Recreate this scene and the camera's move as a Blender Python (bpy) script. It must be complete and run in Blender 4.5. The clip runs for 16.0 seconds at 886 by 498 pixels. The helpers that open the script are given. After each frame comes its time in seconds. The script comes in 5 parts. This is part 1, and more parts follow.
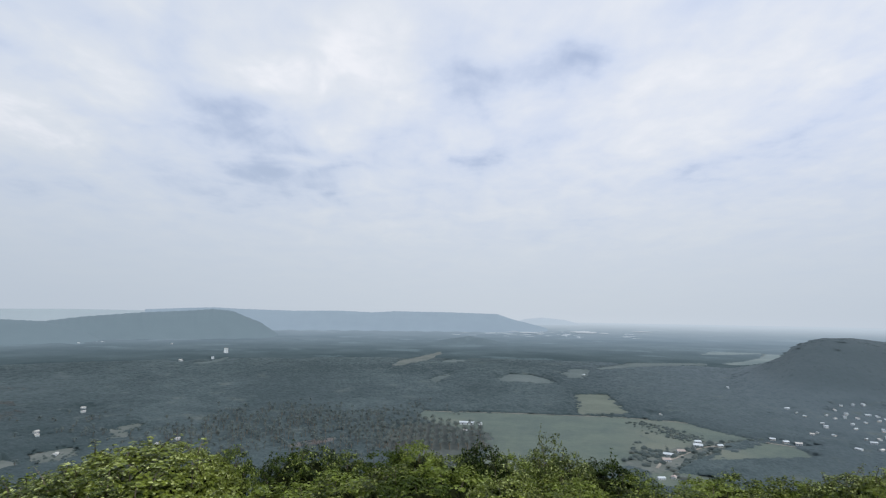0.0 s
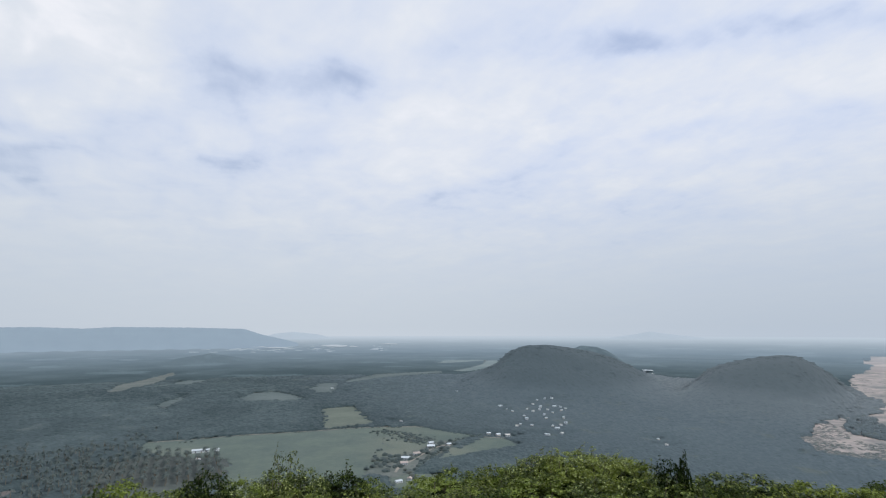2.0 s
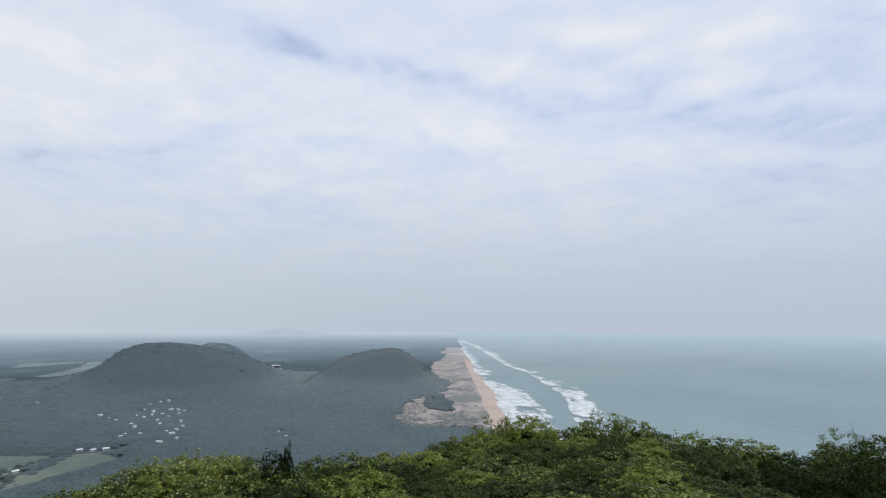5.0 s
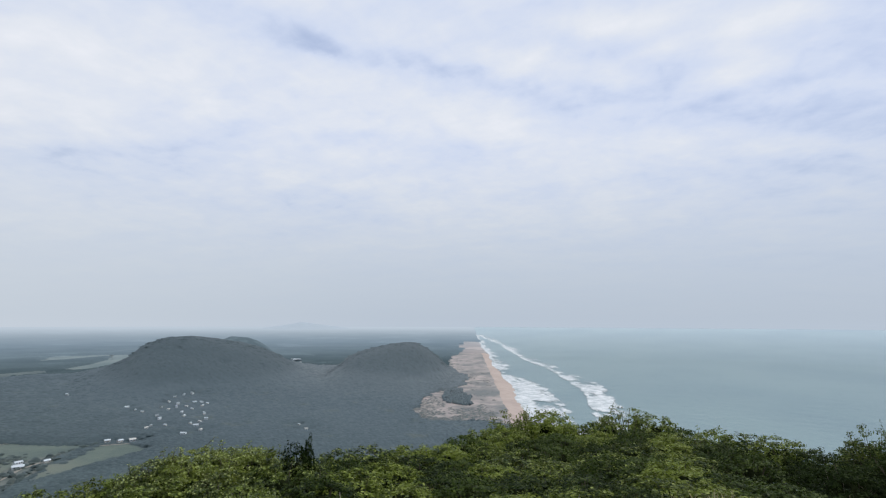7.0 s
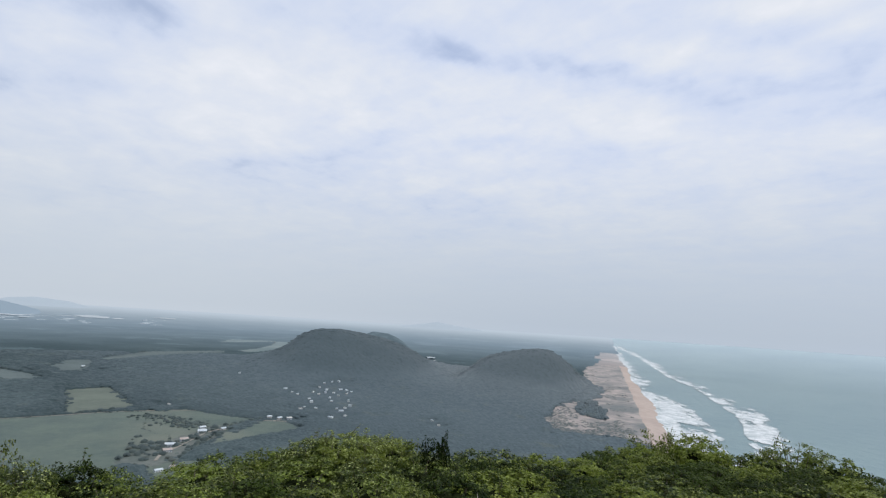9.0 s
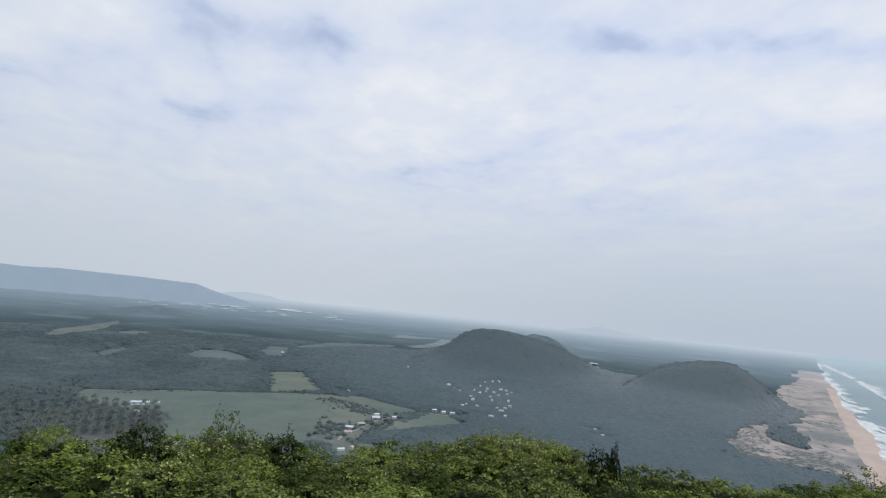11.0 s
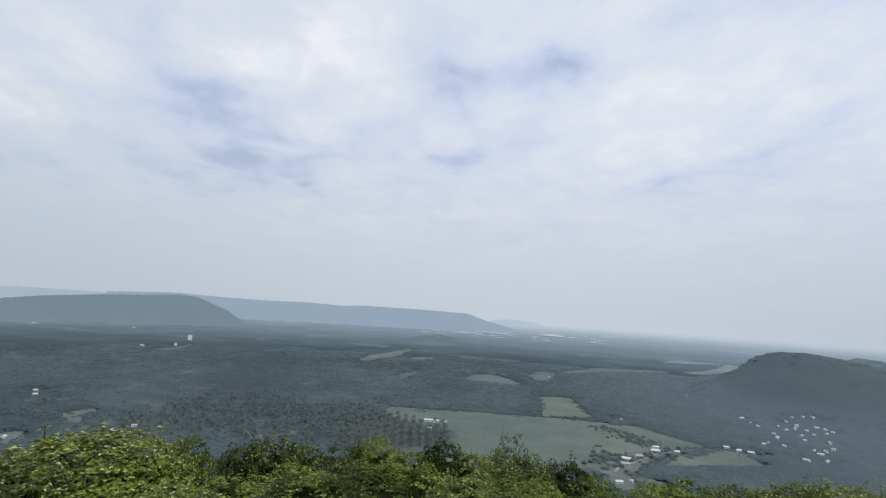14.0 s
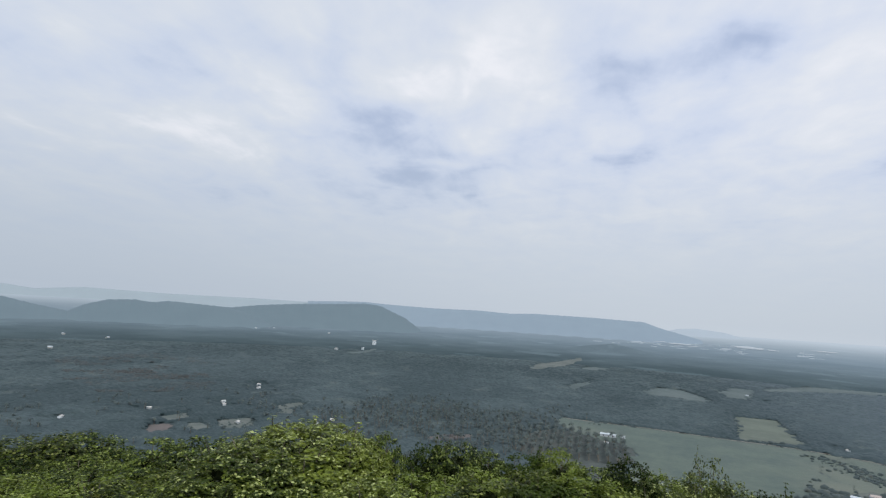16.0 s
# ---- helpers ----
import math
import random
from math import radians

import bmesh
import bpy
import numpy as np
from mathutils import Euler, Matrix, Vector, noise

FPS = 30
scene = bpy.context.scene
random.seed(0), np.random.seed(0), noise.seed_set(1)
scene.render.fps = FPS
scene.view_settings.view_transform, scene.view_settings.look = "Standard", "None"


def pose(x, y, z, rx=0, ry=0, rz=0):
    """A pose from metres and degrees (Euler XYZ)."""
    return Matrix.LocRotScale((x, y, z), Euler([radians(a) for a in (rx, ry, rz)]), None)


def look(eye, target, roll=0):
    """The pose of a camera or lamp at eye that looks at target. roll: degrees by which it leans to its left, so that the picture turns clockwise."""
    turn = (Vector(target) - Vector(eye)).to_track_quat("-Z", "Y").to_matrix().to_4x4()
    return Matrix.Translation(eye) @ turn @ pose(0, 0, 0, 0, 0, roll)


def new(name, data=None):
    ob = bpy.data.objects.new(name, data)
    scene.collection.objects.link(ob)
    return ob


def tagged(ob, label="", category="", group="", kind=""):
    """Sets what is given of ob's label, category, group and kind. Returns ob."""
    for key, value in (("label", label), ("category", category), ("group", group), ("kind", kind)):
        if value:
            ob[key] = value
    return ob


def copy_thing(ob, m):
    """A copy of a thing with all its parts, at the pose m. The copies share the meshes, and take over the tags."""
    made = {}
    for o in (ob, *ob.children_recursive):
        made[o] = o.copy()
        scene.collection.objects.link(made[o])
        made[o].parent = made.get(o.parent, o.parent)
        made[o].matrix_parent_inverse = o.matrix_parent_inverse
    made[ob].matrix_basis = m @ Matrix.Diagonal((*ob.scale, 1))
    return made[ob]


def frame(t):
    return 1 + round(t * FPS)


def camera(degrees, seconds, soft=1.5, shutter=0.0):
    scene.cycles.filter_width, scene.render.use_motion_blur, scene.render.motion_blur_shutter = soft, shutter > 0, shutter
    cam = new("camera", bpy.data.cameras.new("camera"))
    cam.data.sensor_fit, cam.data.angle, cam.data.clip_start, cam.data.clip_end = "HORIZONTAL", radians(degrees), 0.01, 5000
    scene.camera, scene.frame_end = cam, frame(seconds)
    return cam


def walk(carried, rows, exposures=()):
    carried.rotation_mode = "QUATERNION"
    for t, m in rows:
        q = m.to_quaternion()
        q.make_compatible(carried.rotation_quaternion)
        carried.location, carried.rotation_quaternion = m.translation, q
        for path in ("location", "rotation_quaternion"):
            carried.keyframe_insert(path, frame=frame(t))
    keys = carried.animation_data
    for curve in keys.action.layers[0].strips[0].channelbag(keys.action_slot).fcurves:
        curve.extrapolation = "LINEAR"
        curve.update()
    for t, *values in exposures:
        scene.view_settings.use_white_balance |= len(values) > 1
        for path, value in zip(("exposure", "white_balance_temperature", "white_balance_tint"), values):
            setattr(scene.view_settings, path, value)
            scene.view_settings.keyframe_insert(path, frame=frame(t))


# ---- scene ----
EYE = 150.0                      # the eye stands 150 m above the coastal plain
cam = camera(81.9, 16.0, soft=1.25)
PATH = [
    (0.0, pose(-0.000, 0.500, EYE, 97.42, -0.79, -0.10)),
    (0.5, pose(0.057, 0.497, EYE, 98.39, -0.72, -6.70)),
    (1.0, pose(0.111, 0.487, EYE, 98.95, -0.47, -12.92)),
    (1.5, pose(0.167, 0.471, EYE, 99.03, -0.25, -19.54)),
    (2.0, pose(0.228, 0.445, EYE, 99.13, 0.04, -27.15)),
    (2.5, pose(0.291, 0.406, EYE, 99.36, 0.19, -35.59)),
    (3.0, pose(0.351, 0.356, EYE, 99.46, 0.39, -44.58)),
    (3.5, pose(0.401, 0.298, EYE, 99.32, 0.52, -53.26)),
    (4.0, pose(0.435, 0.247, EYE, 99.18, 0.23, -60.42)),
    (4.5, pose(0.453, 0.211, EYE, 98.90, 0.00, -65.00)),
    (4.7, pose(0.457, 0.202, EYE, 98.74, -0.13, -66.21)),
    (7.0, pose(0.450, 0.218, EYE, 98.11, -0.18, -64.22)),
    (7.5, pose(0.436, 0.245, EYE, 98.10, -0.59, -60.80)),
    (8.0, pose(0.419, 0.273, EYE, 98.23, -1.47, -57.16)),
    (10.5, pose(0.293, 0.405, EYE, 97.15, -5.64, -36.58)),
    (11.0, pose(0.259, 0.427, EYE, 96.87, -5.62, -31.93)),
    (11.5, pose(0.220, 0.449, EYE, 96.77, -5.58, -26.77)),
    (12.0, pose(0.177, 0.468, EYE, 96.57, -5.16, -21.35)),
    (12.5, pose(0.137, 0.481, EYE, 96.14, -4.47, -16.37)),
    (13.0, pose(0.100, 0.490, EYE, 96.04, -3.80, -11.99)),
    (13.5, pose(0.063, 0.496, EYE, 96.57, -3.55, -7.65)),
    (14.0, pose(0.025, 0.499, EYE, 97.28, -3.52, -3.36)),
    (14.5, pose(-0.013, 0.500, EYE, 97.59, -3.61, 1.06)),
    (15.0, pose(-0.053, 0.497, EYE, 97.56, -3.47, 5.58)),
    (15.5, pose(-0.094, 0.491, EYE, 97.29, -3.52, 10.40)),
    (16.0, pose(-0.135, 0.481, EYE, 96.99, -3.65, 15.20)),
]
walk(cam, PATH, [(0.0, 0.0), (2.5, -0.02), (4.5, -0.04), (8.0, -0.02), (11.0, -0.03), (13.0, -0.02), (14.5, -0.05), (16.0, -0.04)])

# ---------------------------------------------------------------- sky, sun
SUN_AZ, SUN_EL = 140.0, 56.0

# gaps and banks in the cloud sheet: bearing and height of the middle, half length, half width, lean (degrees), how strong
GAPS_INLAND = [(-46.6, 22.6, 4.8, 1.9, 20, -1), (-36.3, 18.6, 6.4, 1.3, -26, -1), (-39.6, 27.0, 3.5, 1.5, 13, -0.8),
               (-29.3, 26.6, 1.4, 3.2, 8, -0.9), (-25.3, 20.2, 4.4, 2.4, -23, -1), (-19.4, 19.3, 3.9, 2.4, 4, -0.8),
               (-8.8, 17.3, 8.1, 1.4, 19, -0.9), (-13.7, 13.5, 8.3, 2.2, 10, -0.8), (-35.5, 12.0, 11.0, 1.5, 12, -0.7),
               (4.2, 17.3, 2.8, 1.2, 13, -0.9), (1.0, 23.7, 4.6, 1.8, 17, -1.1), (0.9, 26.8, 2.7, 1.6, -4, -0.8),
               (-57.8, 20.4, 2.6, 1.4, -17, -0.8)]
BANKS_INLAND = [(-12.9, 30.0, 4.0, 2.6, 1, 0.8), (-10.5, 24.5, 3.9, 2.8, 1, 0.8), (-14.1, 19.0, 3.3, 2.4, 2, 0.6),
                (-37.9, 23.1, 2.9, 1.6, 11, 0.9), (-34.7, 20.9, 1.8, 1.1, 10, 0.6), (-25.1, 25.2, 2.5, 2.1, 6, 0.7),
                (-19.4, 24.3, 2.3, 1.1, 4, 0.9), (-4.9, 29.5, 2.6, 2.4, -2, 0.7), (-40.0, 16.5, 6.2, 1.4, -11, 0.6),
                (-53.7, 22.8, 3.4, 1.4, -3, 0.6), (-45.5, 18.1, 4.1, 1.3, 2, 0.6), (-9.0, 9.3, 3.8, 0.9, 17, 0.5),
                (-52.2, 9.1, 3.9, 0.7, -1, 0.5)]
GAPS_HILLS = [(11.3, 26.5, 5.6, 1.3, 7, -1.1), (17.7, 27.7, 4.2, 0.9, -8, -0.8), (37.4, 17.1, 4.3, 0.9, 12, -0.7),
              (32.9, 16.1, 3.1, 0.7, 19, -0.5), (24.7, 14.6, 3.1, 0.7, 10, -0.7), (35.7, 11.7, 3.7, 0.8, 2, -0.7),
              (41.1, 23.3, 1.6, 1.3, -17, -0.6), (28.6, 31.0, 4.1, 1.2, 2, -0.8), (46.2, 28.2, 7.7, 0.6, -6, -0.6),
              (27.0, 14.9, 3.9, 0.7, 9, -0.6), (10.6, 9.5, 3.3, 0.7, 9, -0.6), (46.8, 9.8, 4.9, 0.8, 3, -0.5),
              (47.6, 13.2, 3.7, 0.6, 2, -0.5), (2.9, 17.5, 5.1, 1.0, 15, -0.6), (44.2, 14.0, 5.8, 0.9, -6, -0.5)]
BANKS_HILLS = [(22.8, 22.7, 4.4, 2.2, -4, 0.5), (13.8, 22.2, 6.0, 1.5, 4, 0.5), (-2.4, 18.4, 3.9, 1.1, 20, 0.6),
               (28.4, 23.9, 3.1, 1.5, -11, 0.5), (20.2, 30.5, 5.3, 1.8, -10, 0.5), (43.4, 24.7, 12.7, 2.1, -6, 0.5)]
GAPS_SEA = [(50.6, 28.5, 3.1, 0.9, -16, -1), (61.8, 27.9, 5.3, 1.3, -16, -1), (69.2, 26.0, 4.0, 1.0, -15, -0.9),
            (80.3, 23.1, 7.3, 2.6, -6, -1), (80.6, 29.1, 6.9, 0.9, -8, -0.9), (89.4, 23.1, 4.4, 2.0, 0, -0.9),
            (104.5, 23.5, 4.5, 4.9, -17, -1), (42.5, 30.1, 5.2, 1.2, -8, -0.8), (95.1, 19.4, 3.0, 1.4, -10, -0.7),
            (57.0, 19.9, 3.4, 1.0, -8, -0.6), (66.1, 18.0, 3.9, 1.9, -11, -0.7), (54.1, 20.2, 5.2, 0.7, 3, -0.5),
            (41.0, 20.2, 3.4, 0.7, 8, -0.5)]
BANKS_SEA = [(89.7, 27.4, 3.3, 0.7, 3, 1.1), (95.4, 23.4, 2.5, 0.7, 3, 1.1), (99.7, 20.4, 3.6, 0.7, 0, 1),
             (98.4, 27.6, 2.8, 0.7, 10, 1.1), (83.2, 30.6, 3.7, 0.8, -8, 0.9), (74.0, 27.5, 4.0, 1.0, -4, 0.8),
             (93.3, 16.7, 6.0, 1.0, -9, 0.5), (70.5, 21.8, 9.7, 1.6, -12, 0.6), (84.1, 25.1, 3.0, 0.6, -12, 0.9)]


class Nodes:
    """A short way to write node trees."""

    def __init__(self, tree):
        self.tree = tree
        tree.nodes.clear()

    def add(self, kind, ins=(), **props):
        n = self.tree.nodes.new(kind)
        for k, v in props.items():
            setattr(n, k, v)
        for k, v in dict(ins).items():
            if hasattr(v, "is_output"):
                self.tree.links.new(v, n.inputs[k])
            else:
                n.inputs[k].default_value = v
        return n

    def math(self, op, a, b=0.0, c=0.0, clamp=False):
        return self.add("ShaderNodeMath", {0: a, 1: b, 2: c}, operation=op, use_clamp=clamp).outputs[0]

    def vec(self, op, a, b=(0, 0, 0)):
        n = self.add("ShaderNodeVectorMath", {0: a, 1: b}, operation=op)
        return n.outputs["Value"] if op in ("DOT_PRODUCT", "LENGTH") else n.outputs[0]

    def noise(self, vector, scale, detail=4.0, rough=0.55, distort=0.0):
        return self.add("ShaderNodeTexNoise", {"Vector": vector, "Scale": scale, "Detail": detail, "Roughness": rough,
                                               "Distortion": distort})

    def mix(self, fac, a, b):
        return self.add("ShaderNodeMix", {0: fac, 6: a, 7: b}, data_type="RGBA").outputs[2]

    def span(self, x, lo, hi, a=0.0, b=1.0):
        return self.add("ShaderNodeMapRange", {0: x, 1: lo, 2: hi, 3: a, 4: b}, interpolation_type="SMOOTHSTEP").outputs[0]


def rgb(r, g, b):
    return (r, g, b, 1.0)


def make_world():
    world = bpy.data.worlds.new("sky")
    scene.world = world
    world.use_nodes = True
    n = Nodes(world.node_tree)
    way = n.add("ShaderNodeTexCoord").outputs["Generated"]
    xyz = n.add("ShaderNodeSeparateXYZ", {0: way})
    x, y, z = xyz.outputs
    az = n.math("DEGREES", n.math("ARCTAN2", x, y))
    el = n.math("DEGREES", n.math("ARCSINE", z))
    # the cloud sheet lies flat overhead and closes up towards the horizon
    over = n.math("ADD", n.math("MAXIMUM", z, 0.0), 0.16)
    sheet = n.add("ShaderNodeCombineXYZ", {0: n.math("DIVIDE", x, over), 1: n.math("DIVIDE", y, over), 2: 0.0}).outputs[0]
    # the cloud streets run out towards bearing -5, so the grain is long that way
    grain = n.vec("MULTIPLY", n.add("ShaderNodeVectorRotate", {0: sheet, 3: radians(-5.0)}, rotation_type="Z_AXIS").outputs[0],
                  (1.0, 0.42, 0.0))
    big = n.noise(grain, 2.0, 6.0, 0.56, 0.5)
    fine = n.noise(n.vec("MULTIPLY", grain, (1.0, 1.5, 0.0)), 6.5, 5.0, 0.6, 0.4)
    cells = n.noise(sheet, 4.2, 3.0, 0.5, 0.5)
    dapple = n.noise(sheet, 13.0, 3.0, 0.55, 0.3)
    warp = n.noise(sheet, 2.6, 6.0, 0.62)
    shift = n.vec("SCALE", n.vec("SUBTRACT", warp.outputs["Color"], (0.5, 0.5, 0.5)))
    shift.node.inputs["Scale"].default_value = 10.0
    here = n.vec("ADD", n.add("ShaderNodeCombineXYZ", {0: az, 1: el, 2: 0.0}).outputs[0],
                 n.vec("MULTIPLY", shift, (1.0, 0.5, 0.0)))

    def patches(rows, total):
        for a, e, long, wide, lean, force in rows:
            c, k = math.cos(radians(lean)), math.sin(radians(lean))
            d = n.vec("SUBTRACT", here, (a, e, 0))
            p = n.vec("DOT_PRODUCT", d, (0.8 * c / long, 0.8 * k / long, 0))
            q = n.vec("DOT_PRODUCT", d, (-0.8 * k / wide, 0.8 * c / wide, 0))
            near = n.math("MULTIPLY", n.math("MULTIPLY_ADD", q, q, n.math("MULTIPLY", p, p)), -0.7)
            total = n.math("MULTIPLY_ADD", n.math("EXPONENT", near), force, total)
        return total

    form = 0.0
    for rows in (GAPS_INLAND, BANKS_INLAND, GAPS_HILLS, BANKS_HILLS, GAPS_SEA, BANKS_SEA):
        form = patches(rows, form)
    tex = n.math("ADD", n.math("MULTIPLY", n.math("SUBTRACT", big.outputs[0], 0.5), 1.35),
                 n.math("ADD", n.math("MULTIPLY", n.math("SUBTRACT", fine.outputs[0], 0.5), 0.6),
                        n.math("MULTIPLY", n.math("SUBTRACT", cells.outputs[0], 0.5), n.span(az, 0.0, 50.0, 1.25, 0.95))))
    # small cells of high cloud towards the sea
    tex = n.math("ADD", tex, n.math("MULTIPLY", n.math("SUBTRACT", dapple.outputs[0], 0.5), n.span(az, 5.0, 45.0, 0.15, 0.45)))
    # the sheet thins out towards the open sea
    sea = n.span(az, 66.0, 112.0, 0.0, 0.3)
    cover = n.math("SUBTRACT", n.math("ADD", n.math("ADD", n.math("MULTIPLY", tex, n.span(el, 1.0, 14.0, 0.3, 1.0)), 0.78), n.math("MULTIPLY", form, n.span(az, 20.0, 60.0, 0.36, 0.34))), sea)
    cover = n.math("MINIMUM", n.math("MAXIMUM", cover, -0.1), 1.5)
    haze = n.span(el, -2.0, 22.0, 1.0, 0.0)
    white = n.mix(n.span(az, -60.0, 30.0), rgb(0.72, 0.77, 0.845), rgb(0.79, 0.83, 0.91))
    grey = n.mix(n.span(az, -30.0, 60.0), rgb(0.545, 0.64, 0.84), rgb(0.56, 0.665, 0.91))
    cloud = n.mix(n.math("MINIMUM", n.math("MAXIMUM", cover, 0.0), 1.0), grey, white)
    cloud = n.mix(n.span(cover, 0.95, 1.45), cloud, rgb(0.90, 0.915, 0.97))
    low = n.mix(n.span(az, -60.0, 10.0), rgb(0.465, 0.535, 0.625), rgb(0.56, 0.625, 0.70))
    low = n.mix(n.span(az, 15.0, 70.0), low, rgb(0.475, 0.55, 0.645))
    cloud = n.mix(n.math("MULTIPLY", haze, 0.93), cloud, low)
    sky = n.add("ShaderNodeTexSky", sky_type="NISHITA", sun_disc=False, sun_elevation=radians(SUN_EL),
                sun_rotation=radians(SUN_AZ), altitude=150.0, air_density=1.0, dust_density=3.0, ozone_density=1.0)
    clear = n.add("ShaderNodeBackground", {0: sky.outputs[0], 1: 0.08})
    full = n.add("ShaderNodeBackground", {0: cloud, 1: 1.0})
    veil = n.math("MAXIMUM", n.span(cover, -0.2, 0.5, 0.72, 0.97), haze)
    both = n.add("ShaderNodeMixShader", {0: veil, 1: clear.outputs[0], 2: full.outputs[0]})
    n.add("ShaderNodeOutputWorld", {0: both.outputs[0]})


make_world()
sun = new("sun", bpy.data.lights.new("sun", "SUN"))
sun.data.energy, sun.data.angle, sun.data.color = 3.0, radians(4), (1.0, 0.96, 0.90)
sun_way = Vector((math.sin(radians(SUN_AZ)) * math.cos(radians(SUN_EL)), math.cos(radians(SUN_AZ)) * math.cos(radians(SUN_EL)),
                  math.sin(radians(SUN_EL))))
sun.matrix_world = look(sun_way * 400 + Vector((0, 0, EYE)), (0, 0, EYE))


# ---------------------------------------------------------------- materials
def material(name):
    m = bpy.data.materials.new(name)
    m.use_nodes = True
    return m, Nodes(m.node_tree)


def finish(n, shader):
    n.add("ShaderNodeOutputMaterial", {0: shader})


def surface(name, dark, light, scale, rough=0.8, spec=0.3, fine=None, bump=0.0, bump_scale=None, sheen=0.0, mid=None):
    """A mottled surface: two colours by a coarse and a fine noise at real size (scale: cycles per metre)."""
    m, n = material(name)
    at = n.add("ShaderNodeNewGeometry").outputs["Position"]
    coarse = n.noise(at, scale, 5.0, 0.6).outputs[0]
    small = n.noise(at, fine or scale * 9, 3.0, 0.6).outputs[0]
    both = n.math("ADD", n.math("MULTIPLY", coarse, 0.65), n.math("MULTIPLY", small, 0.35))
    col = n.mix(n.span(both, 0.34, 0.66), rgb(*dark), rgb(*light))
    if mid:
        col = n.mix(n.math("MULTIPLY", n.span(n.noise(at, scale * 0.37, 4.0).outputs[0], 0.5, 0.68), 0.8), col, rgb(*mid))
    # the blue-tinted sheen stands in for haze at grazing angles
    ins = {"Base Color": col, "Roughness": rough, "Specular IOR Level": spec, "Sheen Weight": sheen, "Sheen Roughness": 0.4,
           "Sheen Tint": rgb(0.6, 0.82, 1.0)}
    if bump:
        h = n.noise(at, bump_scale or scale * 6, 5.0, 0.65).outputs[0]
        ins["Normal"] = n.add("ShaderNodeBump", {"Strength": bump, "Height": h, "Distance": 1.0}).outputs[0]
    finish(n, n.add("ShaderNodeBsdfPrincipled", ins).outputs[0])
    return m


def leaf_material(name, dark, light, tip, rough=0.36, spec=0.25):
    m, n = material(name)
    geo = n.add("ShaderNodeNewGeometry")
    info = n.add("ShaderNodeObjectInfo")
    one = geo.outputs["Random Per Island"]
    patch = n.noise(geo.outputs["Position"], 2.6, 4.0).outputs[0]
    f = n.math("ADD", n.math("MULTIPLY", one, 0.62), n.math("MULTIPLY", n.math("SUBTRACT", patch, 0.26), 1.1))
    f = n.math("ADD", f, n.math("MULTIPLY", n.math("SUBTRACT", info.outputs["Random"], 0.5), 0.6))
    col = n.mix(n.span(f, 0.2, 0.8), rgb(*dark), rgb(*light))
    # pale leaves picked at random; they also stand in for sun glints
    col = n.mix(n.span(one, 0.82, 0.93), col, rgb(*tip))
    gloss = n.add("ShaderNodeBsdfPrincipled", {"Base Color": col, "Roughness": rough, "Specular IOR Level": spec})
    thru = n.add("ShaderNodeBsdfTranslucent", {0: n.mix(0.5, col, rgb(*tip))})
    finish(n, n.add("ShaderNodeMixShader", {0: 0.2, 1: gloss.outputs[0], 2: thru.outputs[0]}).outputs[0])
    return m


def canopy_material(name, dark, light, dry, spec=0.2, sheen=0.12):
    m, n = material(name)
    geo = n.add("ShaderNodeNewGeometry")
    one, at = geo.outputs["Random Per Island"], geo.outputs["Position"]
    coarse = n.noise(at, 0.006, 5.0, 0.6).outputs[0]
    small = n.noise(at, 0.35, 3.0).outputs[0]
    f = n.math("ADD", n.math("MULTIPLY", one, 0.4), n.math("ADD", n.math("MULTIPLY", coarse, 0.4), n.math("MULTIPLY", small, 0.2)))
    col = n.mix(n.span(f, 0.25, 0.75), rgb(*dark), rgb(*light))
    col = n.mix(n.span(n.math("ADD", one, n.math("MULTIPLY", coarse, 0.6)), 1.1, 1.35), col, rgb(*dry))
    thru = n.add("ShaderNodeBsdfTranslucent", {0: col}).outputs[0]
    # blue-tinted sheen imitates a little haze over the crowns
    top = n.add("ShaderNodeBsdfPrincipled", {"Base Color": col, "Roughness": 0.7, "Specular IOR Level": spec,
                                                "Sheen Weight": sheen, "Sheen Roughness": 0.5,
                                                "Sheen Tint": rgb(0.6, 0.82, 1.0)}).outputs[0]
    finish(n, n.add("ShaderNodeMixShader", {0: 0.3, 1: top, 2: thru}).outputs[0])
    return m


